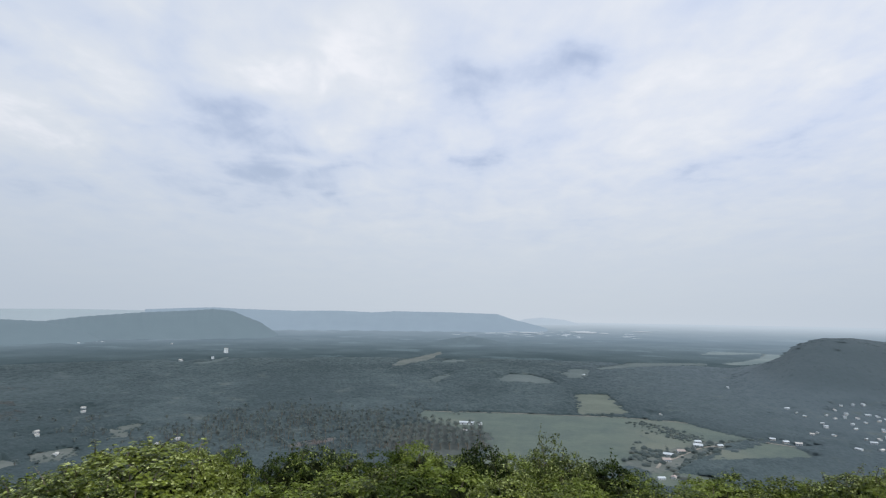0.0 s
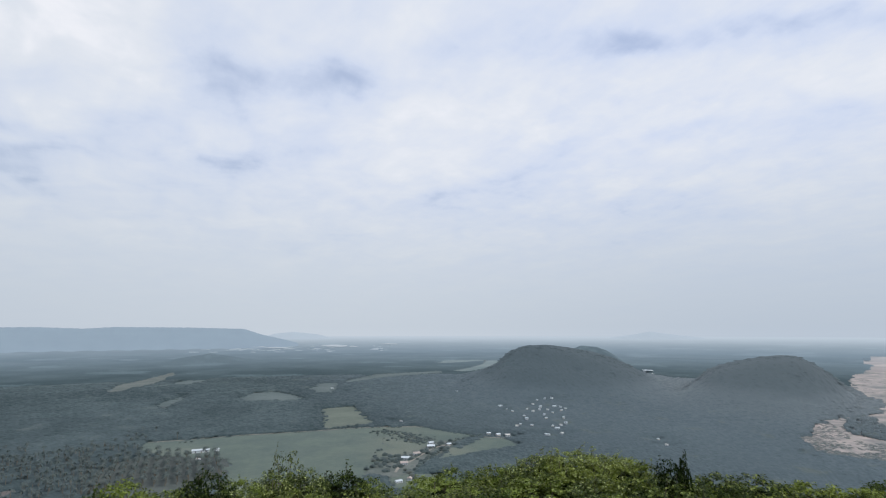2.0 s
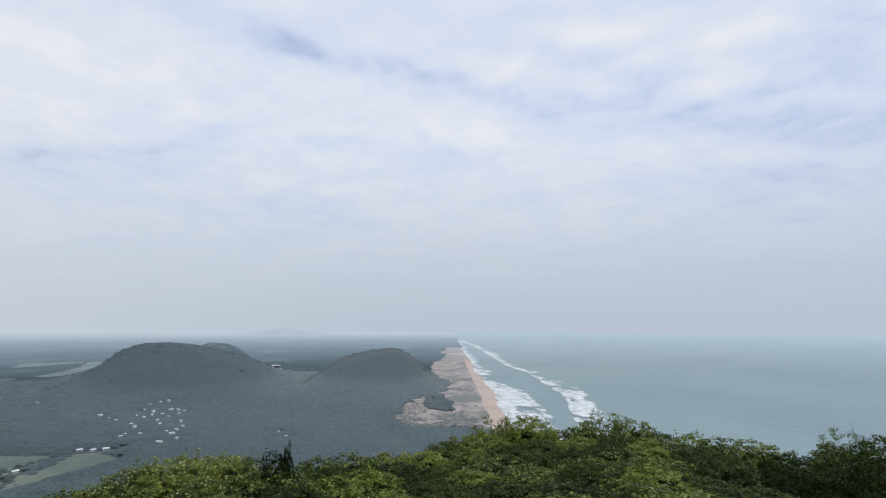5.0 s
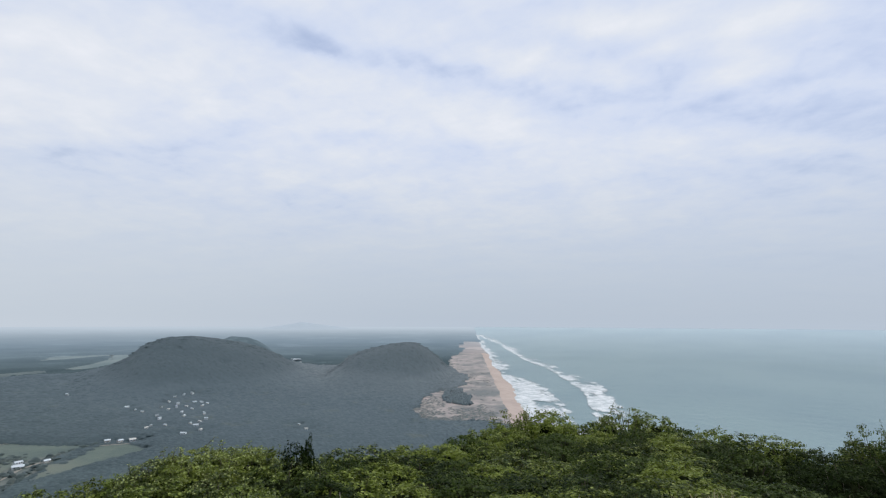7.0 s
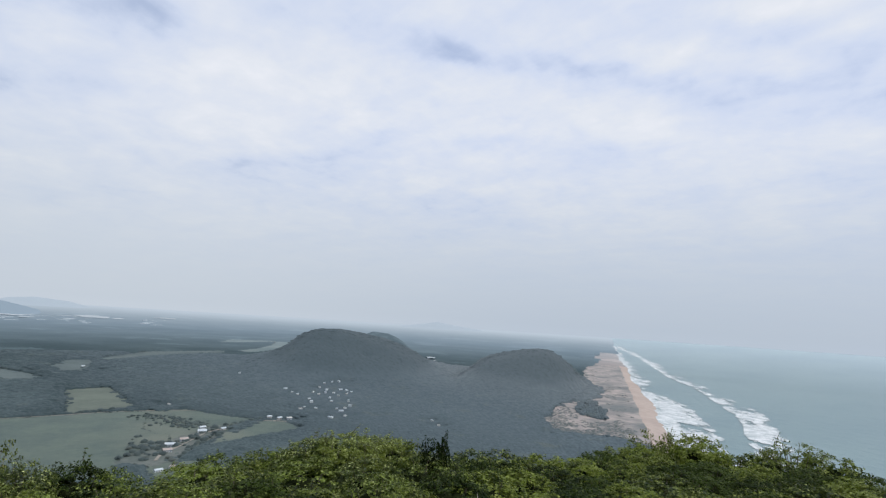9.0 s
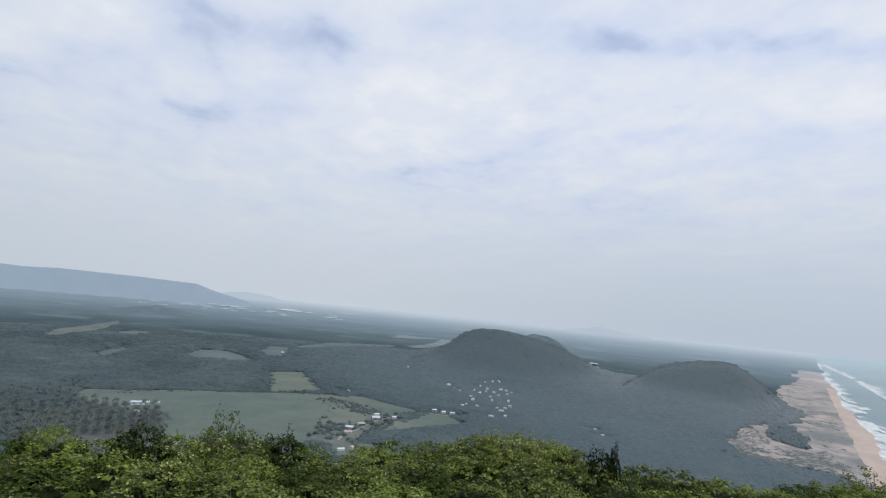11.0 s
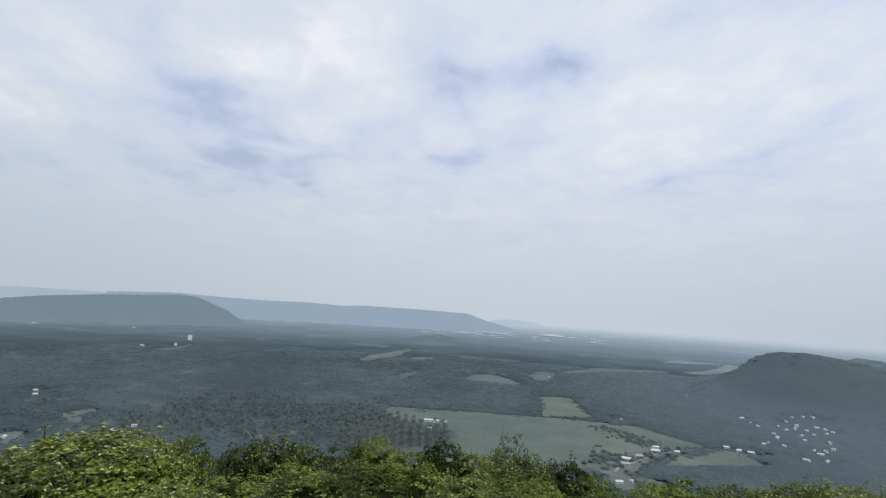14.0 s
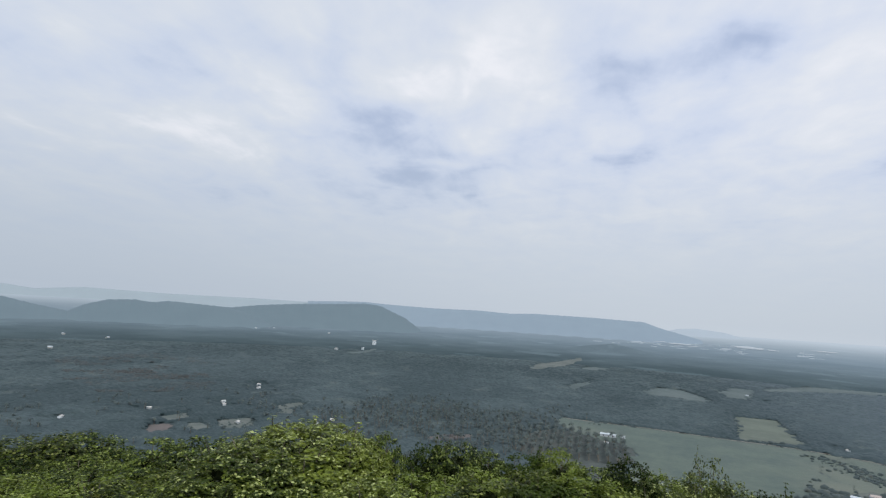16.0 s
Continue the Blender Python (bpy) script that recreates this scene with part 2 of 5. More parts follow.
def forest_material(name, vary=0.0):
    """Closed forest from above: dark woods, paler thin woods and small grassy glades, with coastal haze painted in."""
    m, n = material(name)
    geo = n.add("ShaderNodeNewGeometry")
    at = geo.outputs["Position"]
    both = n.math("ADD", n.math("MULTIPLY", n.noise(at, 0.02, 5.0, 0.6).outputs[0], 0.42), n.math("MULTIPLY", n.noise(at, 0.17, 5.0, 0.8).outputs[0], 0.58))
    both = n.math("ADD", both, n.math("MULTIPLY", n.math("SUBTRACT", geo.outputs["Random Per Island"], 0.5), vary))
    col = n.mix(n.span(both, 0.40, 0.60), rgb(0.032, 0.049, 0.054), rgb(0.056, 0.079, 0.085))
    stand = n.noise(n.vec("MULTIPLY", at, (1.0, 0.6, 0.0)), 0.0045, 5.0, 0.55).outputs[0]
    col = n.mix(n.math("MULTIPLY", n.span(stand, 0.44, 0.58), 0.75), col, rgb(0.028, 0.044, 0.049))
    # mist towards the coast, painted as a paler forest colour
    haze_x = n.add("ShaderNodeSeparateXYZ", {0: at}).outputs[0]
    col = n.mix(n.span(n.math("ADD", haze_x, n.math("MULTIPLY", stand, 300.0)), 330.0, 850.0, 0.0, 0.75), col, rgb(0.068, 0.092, 0.108))
    col = n.mix(n.span(haze_x, 720.0, 1250.0, 0.0, 0.8), col, rgb(0.110, 0.131, 0.144))
    # hills painted darker with height, for dim slopes rising out of the haze
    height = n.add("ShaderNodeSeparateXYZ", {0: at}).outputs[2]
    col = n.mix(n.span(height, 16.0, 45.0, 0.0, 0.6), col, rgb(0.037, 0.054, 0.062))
    glade = n.noise(at, 0.02, 5.0, 0.68).outputs[0]
    low = n.span(height, 14.0, 24.0, 0.8, 0.0)
    col = n.mix(n.math("MULTIPLY", n.span(glade, 0.59, 0.68), low), col, rgb(0.075, 0.093, 0.090))
    h = n.noise(at, 0.3, 5.0, 0.65).outputs[0]
    # faint blue sheen, a stand-in for haze over the forest
    finish(n, n.add("ShaderNodeBsdfPrincipled", {"Base Color": col, "Roughness": 0.72, "Specular IOR Level": 0.08, "Sheen Weight": 0.03,
                                                "Sheen Roughness": 0.32, "Sheen Tint": rgb(0.70, 0.88, 1.0),
                                                "Normal": n.add("ShaderNodeBump", {"Strength": 0.12, "Height": h, "Distance": 1.0}).outputs[0]}).outputs[0])
    return m


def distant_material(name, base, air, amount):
    """Far hills: forest colour, with blue haze painted in as an even glow."""
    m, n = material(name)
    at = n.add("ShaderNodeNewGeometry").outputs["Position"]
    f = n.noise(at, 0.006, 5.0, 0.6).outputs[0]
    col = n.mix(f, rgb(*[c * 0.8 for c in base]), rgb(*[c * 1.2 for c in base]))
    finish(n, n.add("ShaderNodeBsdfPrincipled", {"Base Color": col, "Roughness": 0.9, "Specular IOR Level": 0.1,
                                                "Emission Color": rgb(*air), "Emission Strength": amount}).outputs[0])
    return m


def plain(name, col, rough=0.6, metal=0.0, var=0.15, scale=1.5):
    m, n = material(name)
    at = n.add("ShaderNodeNewGeometry").outputs["Position"]
    rnd = n.add("ShaderNodeObjectInfo").outputs["Random"]
    f = n.math("ADD", n.math("MULTIPLY", n.noise(at, scale, 4.0).outputs[0], 0.6), n.math("MULTIPLY", rnd, 0.4))
    c = n.mix(f, rgb(*[v * (1 - var) for v in col]), rgb(*[min(1, v * (1 + var)) for v in col]))
    finish(n, n.add("ShaderNodeBsdfPrincipled", {"Base Color": c, "Roughness": rough, "Metallic": metal}).outputs[0])
    return m


GROUND = surface("ground_scrub", (0.030, 0.045, 0.050), (0.048, 0.067, 0.070), 0.011, 0.75, 0.3, 0.09, 0.2, 0.12, 0.1,
                 (0.085, 0.095, 0.085))
MEADOW = surface("meadow_grass", (0.058, 0.080, 0.071), (0.092, 0.114, 0.091), 0.014, 0.8, 0.12, 0.15, 0.15, 0.5, 0.1, (0.122, 0.134, 0.106))
CLEAR_GRASS = surface("clearing_grass", (0.060, 0.083, 0.086), (0.098, 0.124, 0.125), 0.012, 0.8, 0.15, 0.12)
DRY_GRASS = surface("yellowed_grass", (0.080, 0.100, 0.086), (0.112, 0.132, 0.112), 0.02, 0.8, 0.15, 0.2)
PALM_FLOOR = surface("palm_floor", (0.046, 0.060, 0.060), (0.082, 0.094, 0.090), 0.05, 0.85, 0.2, 0.3)
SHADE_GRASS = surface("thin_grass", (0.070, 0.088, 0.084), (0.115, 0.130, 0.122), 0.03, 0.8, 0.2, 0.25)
BARE = surface("bare_soil", (0.090, 0.084, 0.083), (0.122, 0.110, 0.107), 0.03, 0.9, 0.2, 0.3)
DUNE = surface("dune_scrub", (0.140, 0.136, 0.132), (0.32, 0.275, 0.252), 0.022, 0.85, 0.25, 0.05, 0.3, 0.08, 0.1, (0.085, 0.10, 0.10))
SAND = surface("beach_sand", (0.29, 0.24, 0.215), (0.36, 0.30, 0.265), 0.01, 0.8, 0.3, 0.08)
FOAM = surface("surf_foam", (0.27, 0.32, 0.345), (0.57, 0.595, 0.61), 0.05, 0.7, 0.3, 0.3)
CANOPY = canopy_material("forest_canopy", (0.042, 0.060, 0.060), (0.062, 0.084, 0.082), (0.085, 0.10, 0.09))
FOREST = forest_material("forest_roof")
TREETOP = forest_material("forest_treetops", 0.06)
BROWN = canopy_material("dry_thicket", (0.040, 0.044, 0.042), (0.058, 0.060, 0.055), (0.075, 0.068, 0.060))
SCRUB = canopy_material("grey_scrub", (0.080, 0.095, 0.092), (0.120, 0.132, 0.124), (0.15, 0.15, 0.135))
PALM_LEAF = canopy_material("palm_leaf", (0.058, 0.078, 0.080), (0.094, 0.118, 0.112), (0.10, 0.11, 0.095))
BARK = surface("bark", (0.10, 0.08, 0.06), (0.20, 0.17, 0.13), 2.0, 0.9, 0.2, 14.0)
WALL_WHITE = plain("white_plaster_wall", (0.56, 0.60, 0.63), 0.8)
WALL_DULL = plain("weathered_wall", (0.50, 0.50, 0.48), 0.85)
ROOF_METAL = plain("metal_sheet_roof", (0.44, 0.49, 0.53), 0.5, 0.2)
ROOF_TILE = plain("clay_tile_roof", (0.30, 0.265, 0.25), 0.8)
ROOF_GREY = plain("cement_sheet_roof", (0.42, 0.42, 0.41), 0.8)
FAR_ROOF = plain("pale_far_roof", (0.40, 0.46, 0.51), 0.7)
POND = plain("pale_water", (0.30, 0.35, 0.38), 0.4)
LANE = surface("trodden_lane", (0.19, 0.18, 0.16), (0.27, 0.255, 0.23), 0.05, 0.9, 0.2, 0.4)
GLASS_DARK = plain("dark_window", (0.05, 0.06, 0.07), 0.2)
DOOR_WOOD = plain("painted_door", (0.16, 0.13, 0.11), 0.6)

LEAF_LIME = leaf_material("leaf_yellow_green", (0.024, 0.041, 0.006), (0.140, 0.178, 0.026), (0.35, 0.40, 0.155), 0.42, 0.18)
LEAF_MID = leaf_material("leaf_green", (0.008, 0.019, 0.003), (0.124, 0.170, 0.025), (0.23, 0.28, 0.080), 0.45, 0.14)
LEAF_FRESH = leaf_material("leaf_fresh_green", (0.008, 0.021, 0.003), (0.128, 0.168, 0.022), (0.22, 0.26, 0.065), 0.45, 0.12)
LEAF_DEEP = leaf_material("leaf_deep_green", (0.006, 0.015, 0.003), (0.036, 0.058, 0.008), (0.070, 0.095, 0.022), 0.5, 0.08)
LEAF_OLIVE = leaf_material("leaf_olive", (0.012, 0.022, 0.003), (0.098, 0.132, 0.020), (0.20, 0.225, 0.068), 0.45, 0.14)
# near-black colour that stands in for shade inside the bushes
GAP_SHADE = surface("crown_shade", (0.006, 0.009, 0.004), (0.016, 0.020, 0.008), 9.0, 1.0, 0.0, 30.0)
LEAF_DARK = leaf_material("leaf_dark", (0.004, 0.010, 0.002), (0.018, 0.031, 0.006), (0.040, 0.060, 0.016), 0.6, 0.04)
STEM = surface("bush_stem", (0.06, 0.05, 0.038), (0.16, 0.14, 0.11), 6.0, 0.9, 0.2, 40.0)
STRAW = surface("dry_straw", (0.20, 0.17, 0.10), (0.38, 0.33, 0.21), 3.0, 0.8, 0.2, 30.0)
DEAD_WOOD = surface("dead_wood", (0.30, 0.28, 0.25), (0.46, 0.44, 0.40), 5.0, 0.8, 0.2, 40.0)
HILLTOP = surface("hilltop_earth", (0.05, 0.045, 0.03), (0.11, 0.095, 0.06), 0.4, 0.9, 0.2, 4.0, 0.4, 3.0)

# ranges glow more the farther they are, as painted haze
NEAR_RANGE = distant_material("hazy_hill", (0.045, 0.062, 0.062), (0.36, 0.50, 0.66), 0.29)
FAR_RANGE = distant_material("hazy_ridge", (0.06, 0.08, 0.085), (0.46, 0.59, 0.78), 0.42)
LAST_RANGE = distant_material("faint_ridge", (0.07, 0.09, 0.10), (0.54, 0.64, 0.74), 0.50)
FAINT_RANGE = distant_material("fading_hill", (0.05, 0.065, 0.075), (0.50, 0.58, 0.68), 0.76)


def water_material(name, air=False):
    m, n = material(name)
    at = n.add("ShaderNodeNewGeometry").outputs["Position"]
    flat = n.vec("MULTIPLY", at, (1.0, 1.0, 0.0))
    tone = n.noise(n.vec("MULTIPLY", flat, (1.0, 1.6, 0.0)), 0.0018, 4.0, 0.6).outputs[0]
    col = n.mix(n.span(tone, 0.32, 0.68), rgb(0.096, 0.163, 0.182), rgb(0.126, 0.196, 0.207))
    swell = n.noise(flat, 0.03, 5.0, 0.6).outputs[0]
    chop = n.noise(flat, 0.35, 4.0, 0.6).outputs[0]
    h = n.math("ADD", n.math("MULTIPLY", swell, 2.0), n.math("MULTIPLY", chop, 0.35))
    bump = n.add("ShaderNodeBump", {"Strength": 0.6, "Distance": 1.0, "Height": h}).outputs[0]
    ins = {"Base Color": col, "Roughness": 0.32, "IOR": 1.33, "Normal": bump}
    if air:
        # glow by distance imitates haze over the far water
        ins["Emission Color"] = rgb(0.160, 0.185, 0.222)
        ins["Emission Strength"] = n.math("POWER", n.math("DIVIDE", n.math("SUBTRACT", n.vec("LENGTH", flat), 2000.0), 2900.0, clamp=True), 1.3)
    finish(n, n.add("ShaderNodeBsdfPrincipled", ins).outputs[0])
    return m


WATER = water_material("sea_water")
FAR_WATER = water_material("hazy_sea", True)      # the sea's far end, with haze painted in as a growing glow


# ---------------------------------------------------------------- mesh helpers
def raw_mesh(name, verts, faces, mat, smooth=False):
    """verts n x 3, faces m x 3 or m x 4 arrays."""
    verts, faces = np.asarray(verts, "f"), np.asarray(faces, "i")
    k = faces.shape[1]
    me = bpy.data.meshes.new(name)
    me.vertices.add(len(verts))
    me.vertices.foreach_set("co", verts.ravel())
    me.loops.add(faces.size)
    me.loops.foreach_set("vertex_index", faces.ravel())
    me.polygons.add(len(faces))
    me.polygons.foreach_set("loop_start", np.arange(0, faces.size, k, dtype="i"))
    me.polygons.foreach_set("loop_total", np.full(len(faces), k, "i"))
    me.polygons.foreach_set("use_smooth", np.full(len(faces), smooth))
    me.materials.append(mat)
    me.update(calc_edges=True)
    return me


def put(name, me, parent=None, m=None, label="", category="", group="", kind=""):
    ob = new(name, me)
    if parent is not None:
        ob.parent = parent
    if m is not None:
        ob.matrix_basis = m
    return tagged(ob, label, category, group, kind)


def part(name, bm, mat, parent, label=""):
    me = bpy.data.meshes.new(name)
    bm.to_mesh(me)
    bm.free()
    me.materials.append(mat)
    return put(name, me, parent, label=label)


def box(bm, x0, x1, y0, y1, z0, z1):
    v = [bm.verts.new((x, y, z)) for x in (x0, x1) for y in (y0, y1) for z in (z0, z1)]
    for f in ((0, 1, 3, 2), (4, 6, 7, 5), (0, 4, 5, 1), (2, 3, 7, 6), (0, 2, 6, 4), (1, 5, 7, 3)):
        bm.faces.new([v[i] for i in f])


def tubes(rows, sides=5):
    """Tapered tubes, each a row of (point, radius) pairs."""
    V, F, base = [], [], 0
    for row in rows:
        for p, r in row:
            for s in range(sides):
                a = 2 * math.pi * s / sides
                V.append((p[0] + r * math.cos(a), p[1] + r * math.sin(a), p[2]))
        for k in range(len(row) - 1):
            for s in range(sides):
                t = (s + 1) % sides
                F.append((base + k * sides + s, base + k * sides + t, base + (k + 1) * sides + t, base + (k + 1) * sides + s))
        base += len(row) * sides
    return V, F


TABLE = np.random.default_rng(77).uniform(-1, 1, (256, 256))


def lattice(x, y, scale):
    """Smooth random heights on a lattice."""
    x, y = x / scale + 1000, y / scale + 1000
    i, j = np.floor(x).astype(int), np.floor(y).astype(int)
    f, h = x - i, y - j
    f, h = f * f * (3 - 2 * f), h * h * (3 - 2 * h)
    a, b = TABLE[i % 256, j % 256], TABLE[(i + 1) % 256, j % 256]
    c, d = TABLE[i % 256, (j + 1) % 256], TABLE[(i + 1) % 256, (j + 1) % 256]
    return (a * (1 - f) + b * f) * (1 - h) + (c * (1 - f) + d * f) * h


# ---------------------------------------------------------------- the lie of the land
AXIS = radians(67.4)                 # the shore runs out along this bearing


def along(x, y):
    return x * math.sin(AXIS) + y * math.cos(AXIS), x * math.cos(AXIS) - y * math.sin(AXIS)


def from_shore(u, v):
    return u * math.sin(AXIS) + v * math.cos(AXIS), u * math.cos(AXIS) - v * math.sin(AXIS)


def rise(r):
    """Bends the far land and sea upward, so that their edge meets the camera's horizon."""
    return 99 * (np.clip(r - 2200, 0, None) / 2700) ** 2


def shoreline(u):
    return np.interp(u, [0, 946, 1087, 1403, 1993, 2711, 3071, 3600, 4900], [92, 91, 91, 83, 76, 68, 57, 36, 8]) + 5 * np.sin(u / 170.0) + 3 * np.sin(u / 61.0)


def crest(bearing, bearings, heights, r0, front, back, r):
    """A hill whose skyline has those heights (degrees from the eye) at distance r0."""
    b = np.asarray(bearings)
    top = EYE - 12 + r0 * np.tan(np.radians(np.asarray(heights)))
    z = np.interp(bearing, np.concatenate([[b[0] - 2.5], b, [b[-1] + 2.5]]), np.concatenate([[0], top, [0]]))
    s = np.where(r < r0, (r0 - r) / front, (r - r0) / back)
    return np.clip(z, 0, None) * np.cos(np.clip(s, 0, 1) * math.pi / 2) ** 1.6


def land(x, y):
    """Height of the plain with its wooded hills."""
    x, y = np.asarray(x, float), np.asarray(y, float)
    r, a = np.hypot(x, y), np.degrees(np.arctan2(x, y))
    u, v = along(x, y)
    z = np.full(r.shape, 2.0)
    wob = 1 + 0.05 * np.sin(x / 83.0) * np.sin(y / 67.0) + 0.03 * np.sin(x / 31.0 + y / 45.0)
    z = np.maximum(z, wob * crest(a, [28.5, 31.07, 31.9, 33, 34.05, 35, 36.4, 38.4, 39.9, 41.5, 43.1, 44.8, 46.5, 47.7, 48.85, 50.6, 52],
                            [-5.4, -4.35, -3.9, -3.26, -2.26, -1.83, -1.42, -1.45, -1.62, -1.85, -2.04, -2.52, -3.24, -3.95, -4.5, -5.1, -5.6], 1480, 430, 520, r))
    z = np.maximum(z, wob * crest(a, [51.4, 53, 54.1, 55, 56.5, 58.4, 59.9, 61.2, 62.4, 63.4, 64.3, 65.2, 66.2, 67.4],
                            [-5.5, -4.5, -3.56, -3.1, -2.62, -2.14, -1.95, -2.0, -2.61, -3.4, -4.43, -5.25, -6.0, -6.7], 1420, 330, 330, r))
    z = np.maximum(z, crest(a, [39.6, 40.7, 41.2, 42, 43.6, 44.5, 45.4, 46.4, 47], [-3.4, -2.0, -1.74, -1.42, -1.54, -1.84, -2.4, -3.2, -3.6], 2350, 260, 300, r))
    z = np.maximum(z, crest(a, [0.5, 3.0, 5.5], [-2.5, -2.1, -2.55], 2650, 160, 160, r))
    edge = shoreline(u)
    beach = np.clip((edge - v) / 14.0, -3.0, 2.0)
    return np.where(v > edge - 28, np.minimum(z, beach), z) + rise(r)


# the camera's own hilltop: how far its brow reaches, and how high the bushes there stand in the view
BROW_AZ = [-60, -46, -43, -37, -33, -18, -10, 5, 20, 34, 47, 54, 60, 66, 70, 84, 90, 94, 100, 110]
BROW_R = [27, 26, 19, 17, 13, 13.5, 15, 16, 18, 19, 17, 20, 24, 30, 38, 44, 38, 28, 25, 24]
BROW_EL = [-13.4, -13.4, -14.2, -14.3, -13.9, -14.3, -14.2, -14.3, -14.8, -13.9, -13.3, -13.4, -13.2, -12.4, -11.6, -10.0, -10.6,
           -10.8, -11.2, -9.8]


def bush_tops(a, r):
    R, e = np.interp(a, BROW_AZ, BROW_R), np.interp(a, BROW_AZ, BROW_EL)
    f = np.clip((r - 5.0) / (R - 5.0), 0, 1)
    return -2.3 * (1 - f) + f * R * np.tan(np.radians(e))


def hilltop(a, r):
    R = np.interp(a, BROW_AZ, BROW_R)
    deep = np.clip((r - 2.0) / 3.0, 0, 1)
    z = EYE + (1 - deep) * -1.7 + deep * (bush_tops(a, np.clip(r, 5, None)) - 1.2 - 0.03 * r)
    return z - np.clip(r - R, 0, None) * (0.62 + 0.05 * np.sin(np.radians(a) * 9))


def ground_z(x, y):
    r, a = np.hypot(x, y), np.degrees(np.arctan2(x, y))
    return np.maximum(land(x, y), hilltop(a, r))


def polar_sheet(bearings, rings, height, keep=None):
    A, R = np.meshgrid(np.radians(bearings), rings, indexing="ij")
    X, Y = R * np.sin(A), R * np.cos(A)
    Z = height(X, Y)
    na, nr = A.shape
    i = np.arange(na * nr).reshape(na, nr)
    F = np.stack([i[:-1, :-1], i[:-1, 1:], i[1:, 1:], i[1:, :-1]], -1).reshape(-1, 4)[:, ::-1]
    V = np.stack([X, Y, Z], -1).reshape(-1, 3)
    if keep is not None:
        F = F[keep(V[F].mean(1))]
        used, F = np.unique(F, return_inverse=True)
        V, F = V[used], F.reshape(-1, 4)
    return V, F


bearings = np.concatenate([np.arange(-64, 112, 0.5), np.arange(112, 296.1, 4.0)])
rings = np.concatenate([np.linspace(0.05, 46, 36), np.geomspace(50, 560, 34), np.arange(575, 2000, 22), np.geomspace(2010, 4900, 60)])
V, F = polar_sheet(bearings, rings, ground_z)
ground_mesh = raw_mesh("ground", V, F, GROUND, True)
ground_mesh.materials.append(HILLTOP)
far_out = np.hypot(*V[F].mean(1)[:, :2].T) < 90
ground_mesh.polygons.foreach_set("material_index", far_out.astype("i"))
put("ground", ground_mesh, label="dark green coastal plain with wooded hills", category="ground", kind="structure")

V, F = polar_sheet(np.arange(20, 280, 1.0), np.concatenate([np.geomspace(90, 3000, 60), np.linspace(3050, 4900, 30)]),
                   lambda x, y: rise(np.hypot(x, y)) + 0.1, lambda c: along(c[:, 0], c[:, 1])[1] > 40)
put("sea", raw_mesh("sea", V, F, WATER, True), label="calm grey-green sea reaching the hazy horizon", category="sea", kind="structure")


# ---------------------------------------------------------------- shore: dunes, beach, surf
def shore_strip(name, us, left, right, cols, lift, mat, keep=None, rough=0.0):
    us = np.asarray(us)
    U = np.repeat(us[:, None], cols, 1)
    f = np.linspace(0, 1, cols)[None]
    L, R = left(us)[:, None], right(us)[:, None]
    Vv = L * (1 - f) + R * f
    X, Y = from_shore(U, Vv)
    Z = np.maximum(land(X, Y), rise(np.hypot(X, Y))) + lift
    i = np.arange(U.size).reshape(U.shape)
    F = np.stack([i[:-1, :-1], i[:-1, 1:], i[1:, 1:], i[1:, :-1]], -1).reshape(-1, 4)
    V = np.stack([X, Y, Z], -1).reshape(-1, 3)
    if keep is not None:
        F = F[keep(U, Vv)[:-1, :-1].reshape(-1)]
        used, F = np.unique(F, return_inverse=True)
        V, F = V[used], F.reshape(-1, 4)
    return raw_mesh(name, V, F, mat, True)


def wavy(u, seed, amp):
    return amp * (np.sin(u / 37.0 + seed) + 0.6 * np.sin(u / 17.0 + seed * 2.3) + 0.4 * np.sin(u / 7.3 + seed * 1.7)) / 2


def dune_left(u):
    return np.interp(u, [780, 870, 963, 1073, 1144, 1250, 1424, 1634, 1896, 2229, 2415, 2923, 3363, 4800], [-60, -96, -99, -87, -62, -10, -14, -62, -86, -85, -60, -28, 0, 0]) + wavy(u, 1, 9)


def sand_left(u):
    return np.interp(u, [400, 860, 1173, 1744, 2300, 2710, 3200, 4300], [60, 58, 57, 52, 48, 42, 26, 8]) + wavy(u, 2, 2.5)


u_rows = np.geomspace(620, 2470, 260)
put("dunes", shore_strip("dunes", np.geomspace(780, 2470, 220), dune_left, lambda u: sand_left(u) + 2, 30, 0.35, DUNE),
    label="pale dunes patched with grey scrub behind the beach", category="dunes", kind="structure")
put("beach", shore_strip("beach", u_rows, sand_left, lambda u: shoreline(u) + 2, 8, 0.6, SAND),
    label="long strip of pinkish beach sand beside the surf", category="beach", kind="structure")


def surf_line(lo, hi, seed, ragged):
    """One line of breakers, torn into tongues that lie along the waves, closest along its shoreward side."""
    def keep(U, Vv):
        f = (Vv - lo(U)) / (hi(U) - lo(U))
        body = np.interp(f, [0.0, 0.06, 0.2, 0.55, 0.85, 1.0], [-0.6, 0.45, 0.75, 0.30, -0.15, -0.8])
        torn = (lattice(U * 0.45 + 70 * seed, Vv + 0.35 * U, 24.0) + 0.8 * lattice(U * 0.4, Vv + 0.2 * U + 91 * seed, 10.0)
                + 0.45 * lattice(U * 0.6, Vv, 4.0))
        return body + ragged * torn + 0.45 * lattice(U, seed + 0 * U, 120.0) > 0.15
    return shore_strip("surf", np.geomspace(620, 4100, 760), lo, hi, 70, 0.75, FOAM, keep)


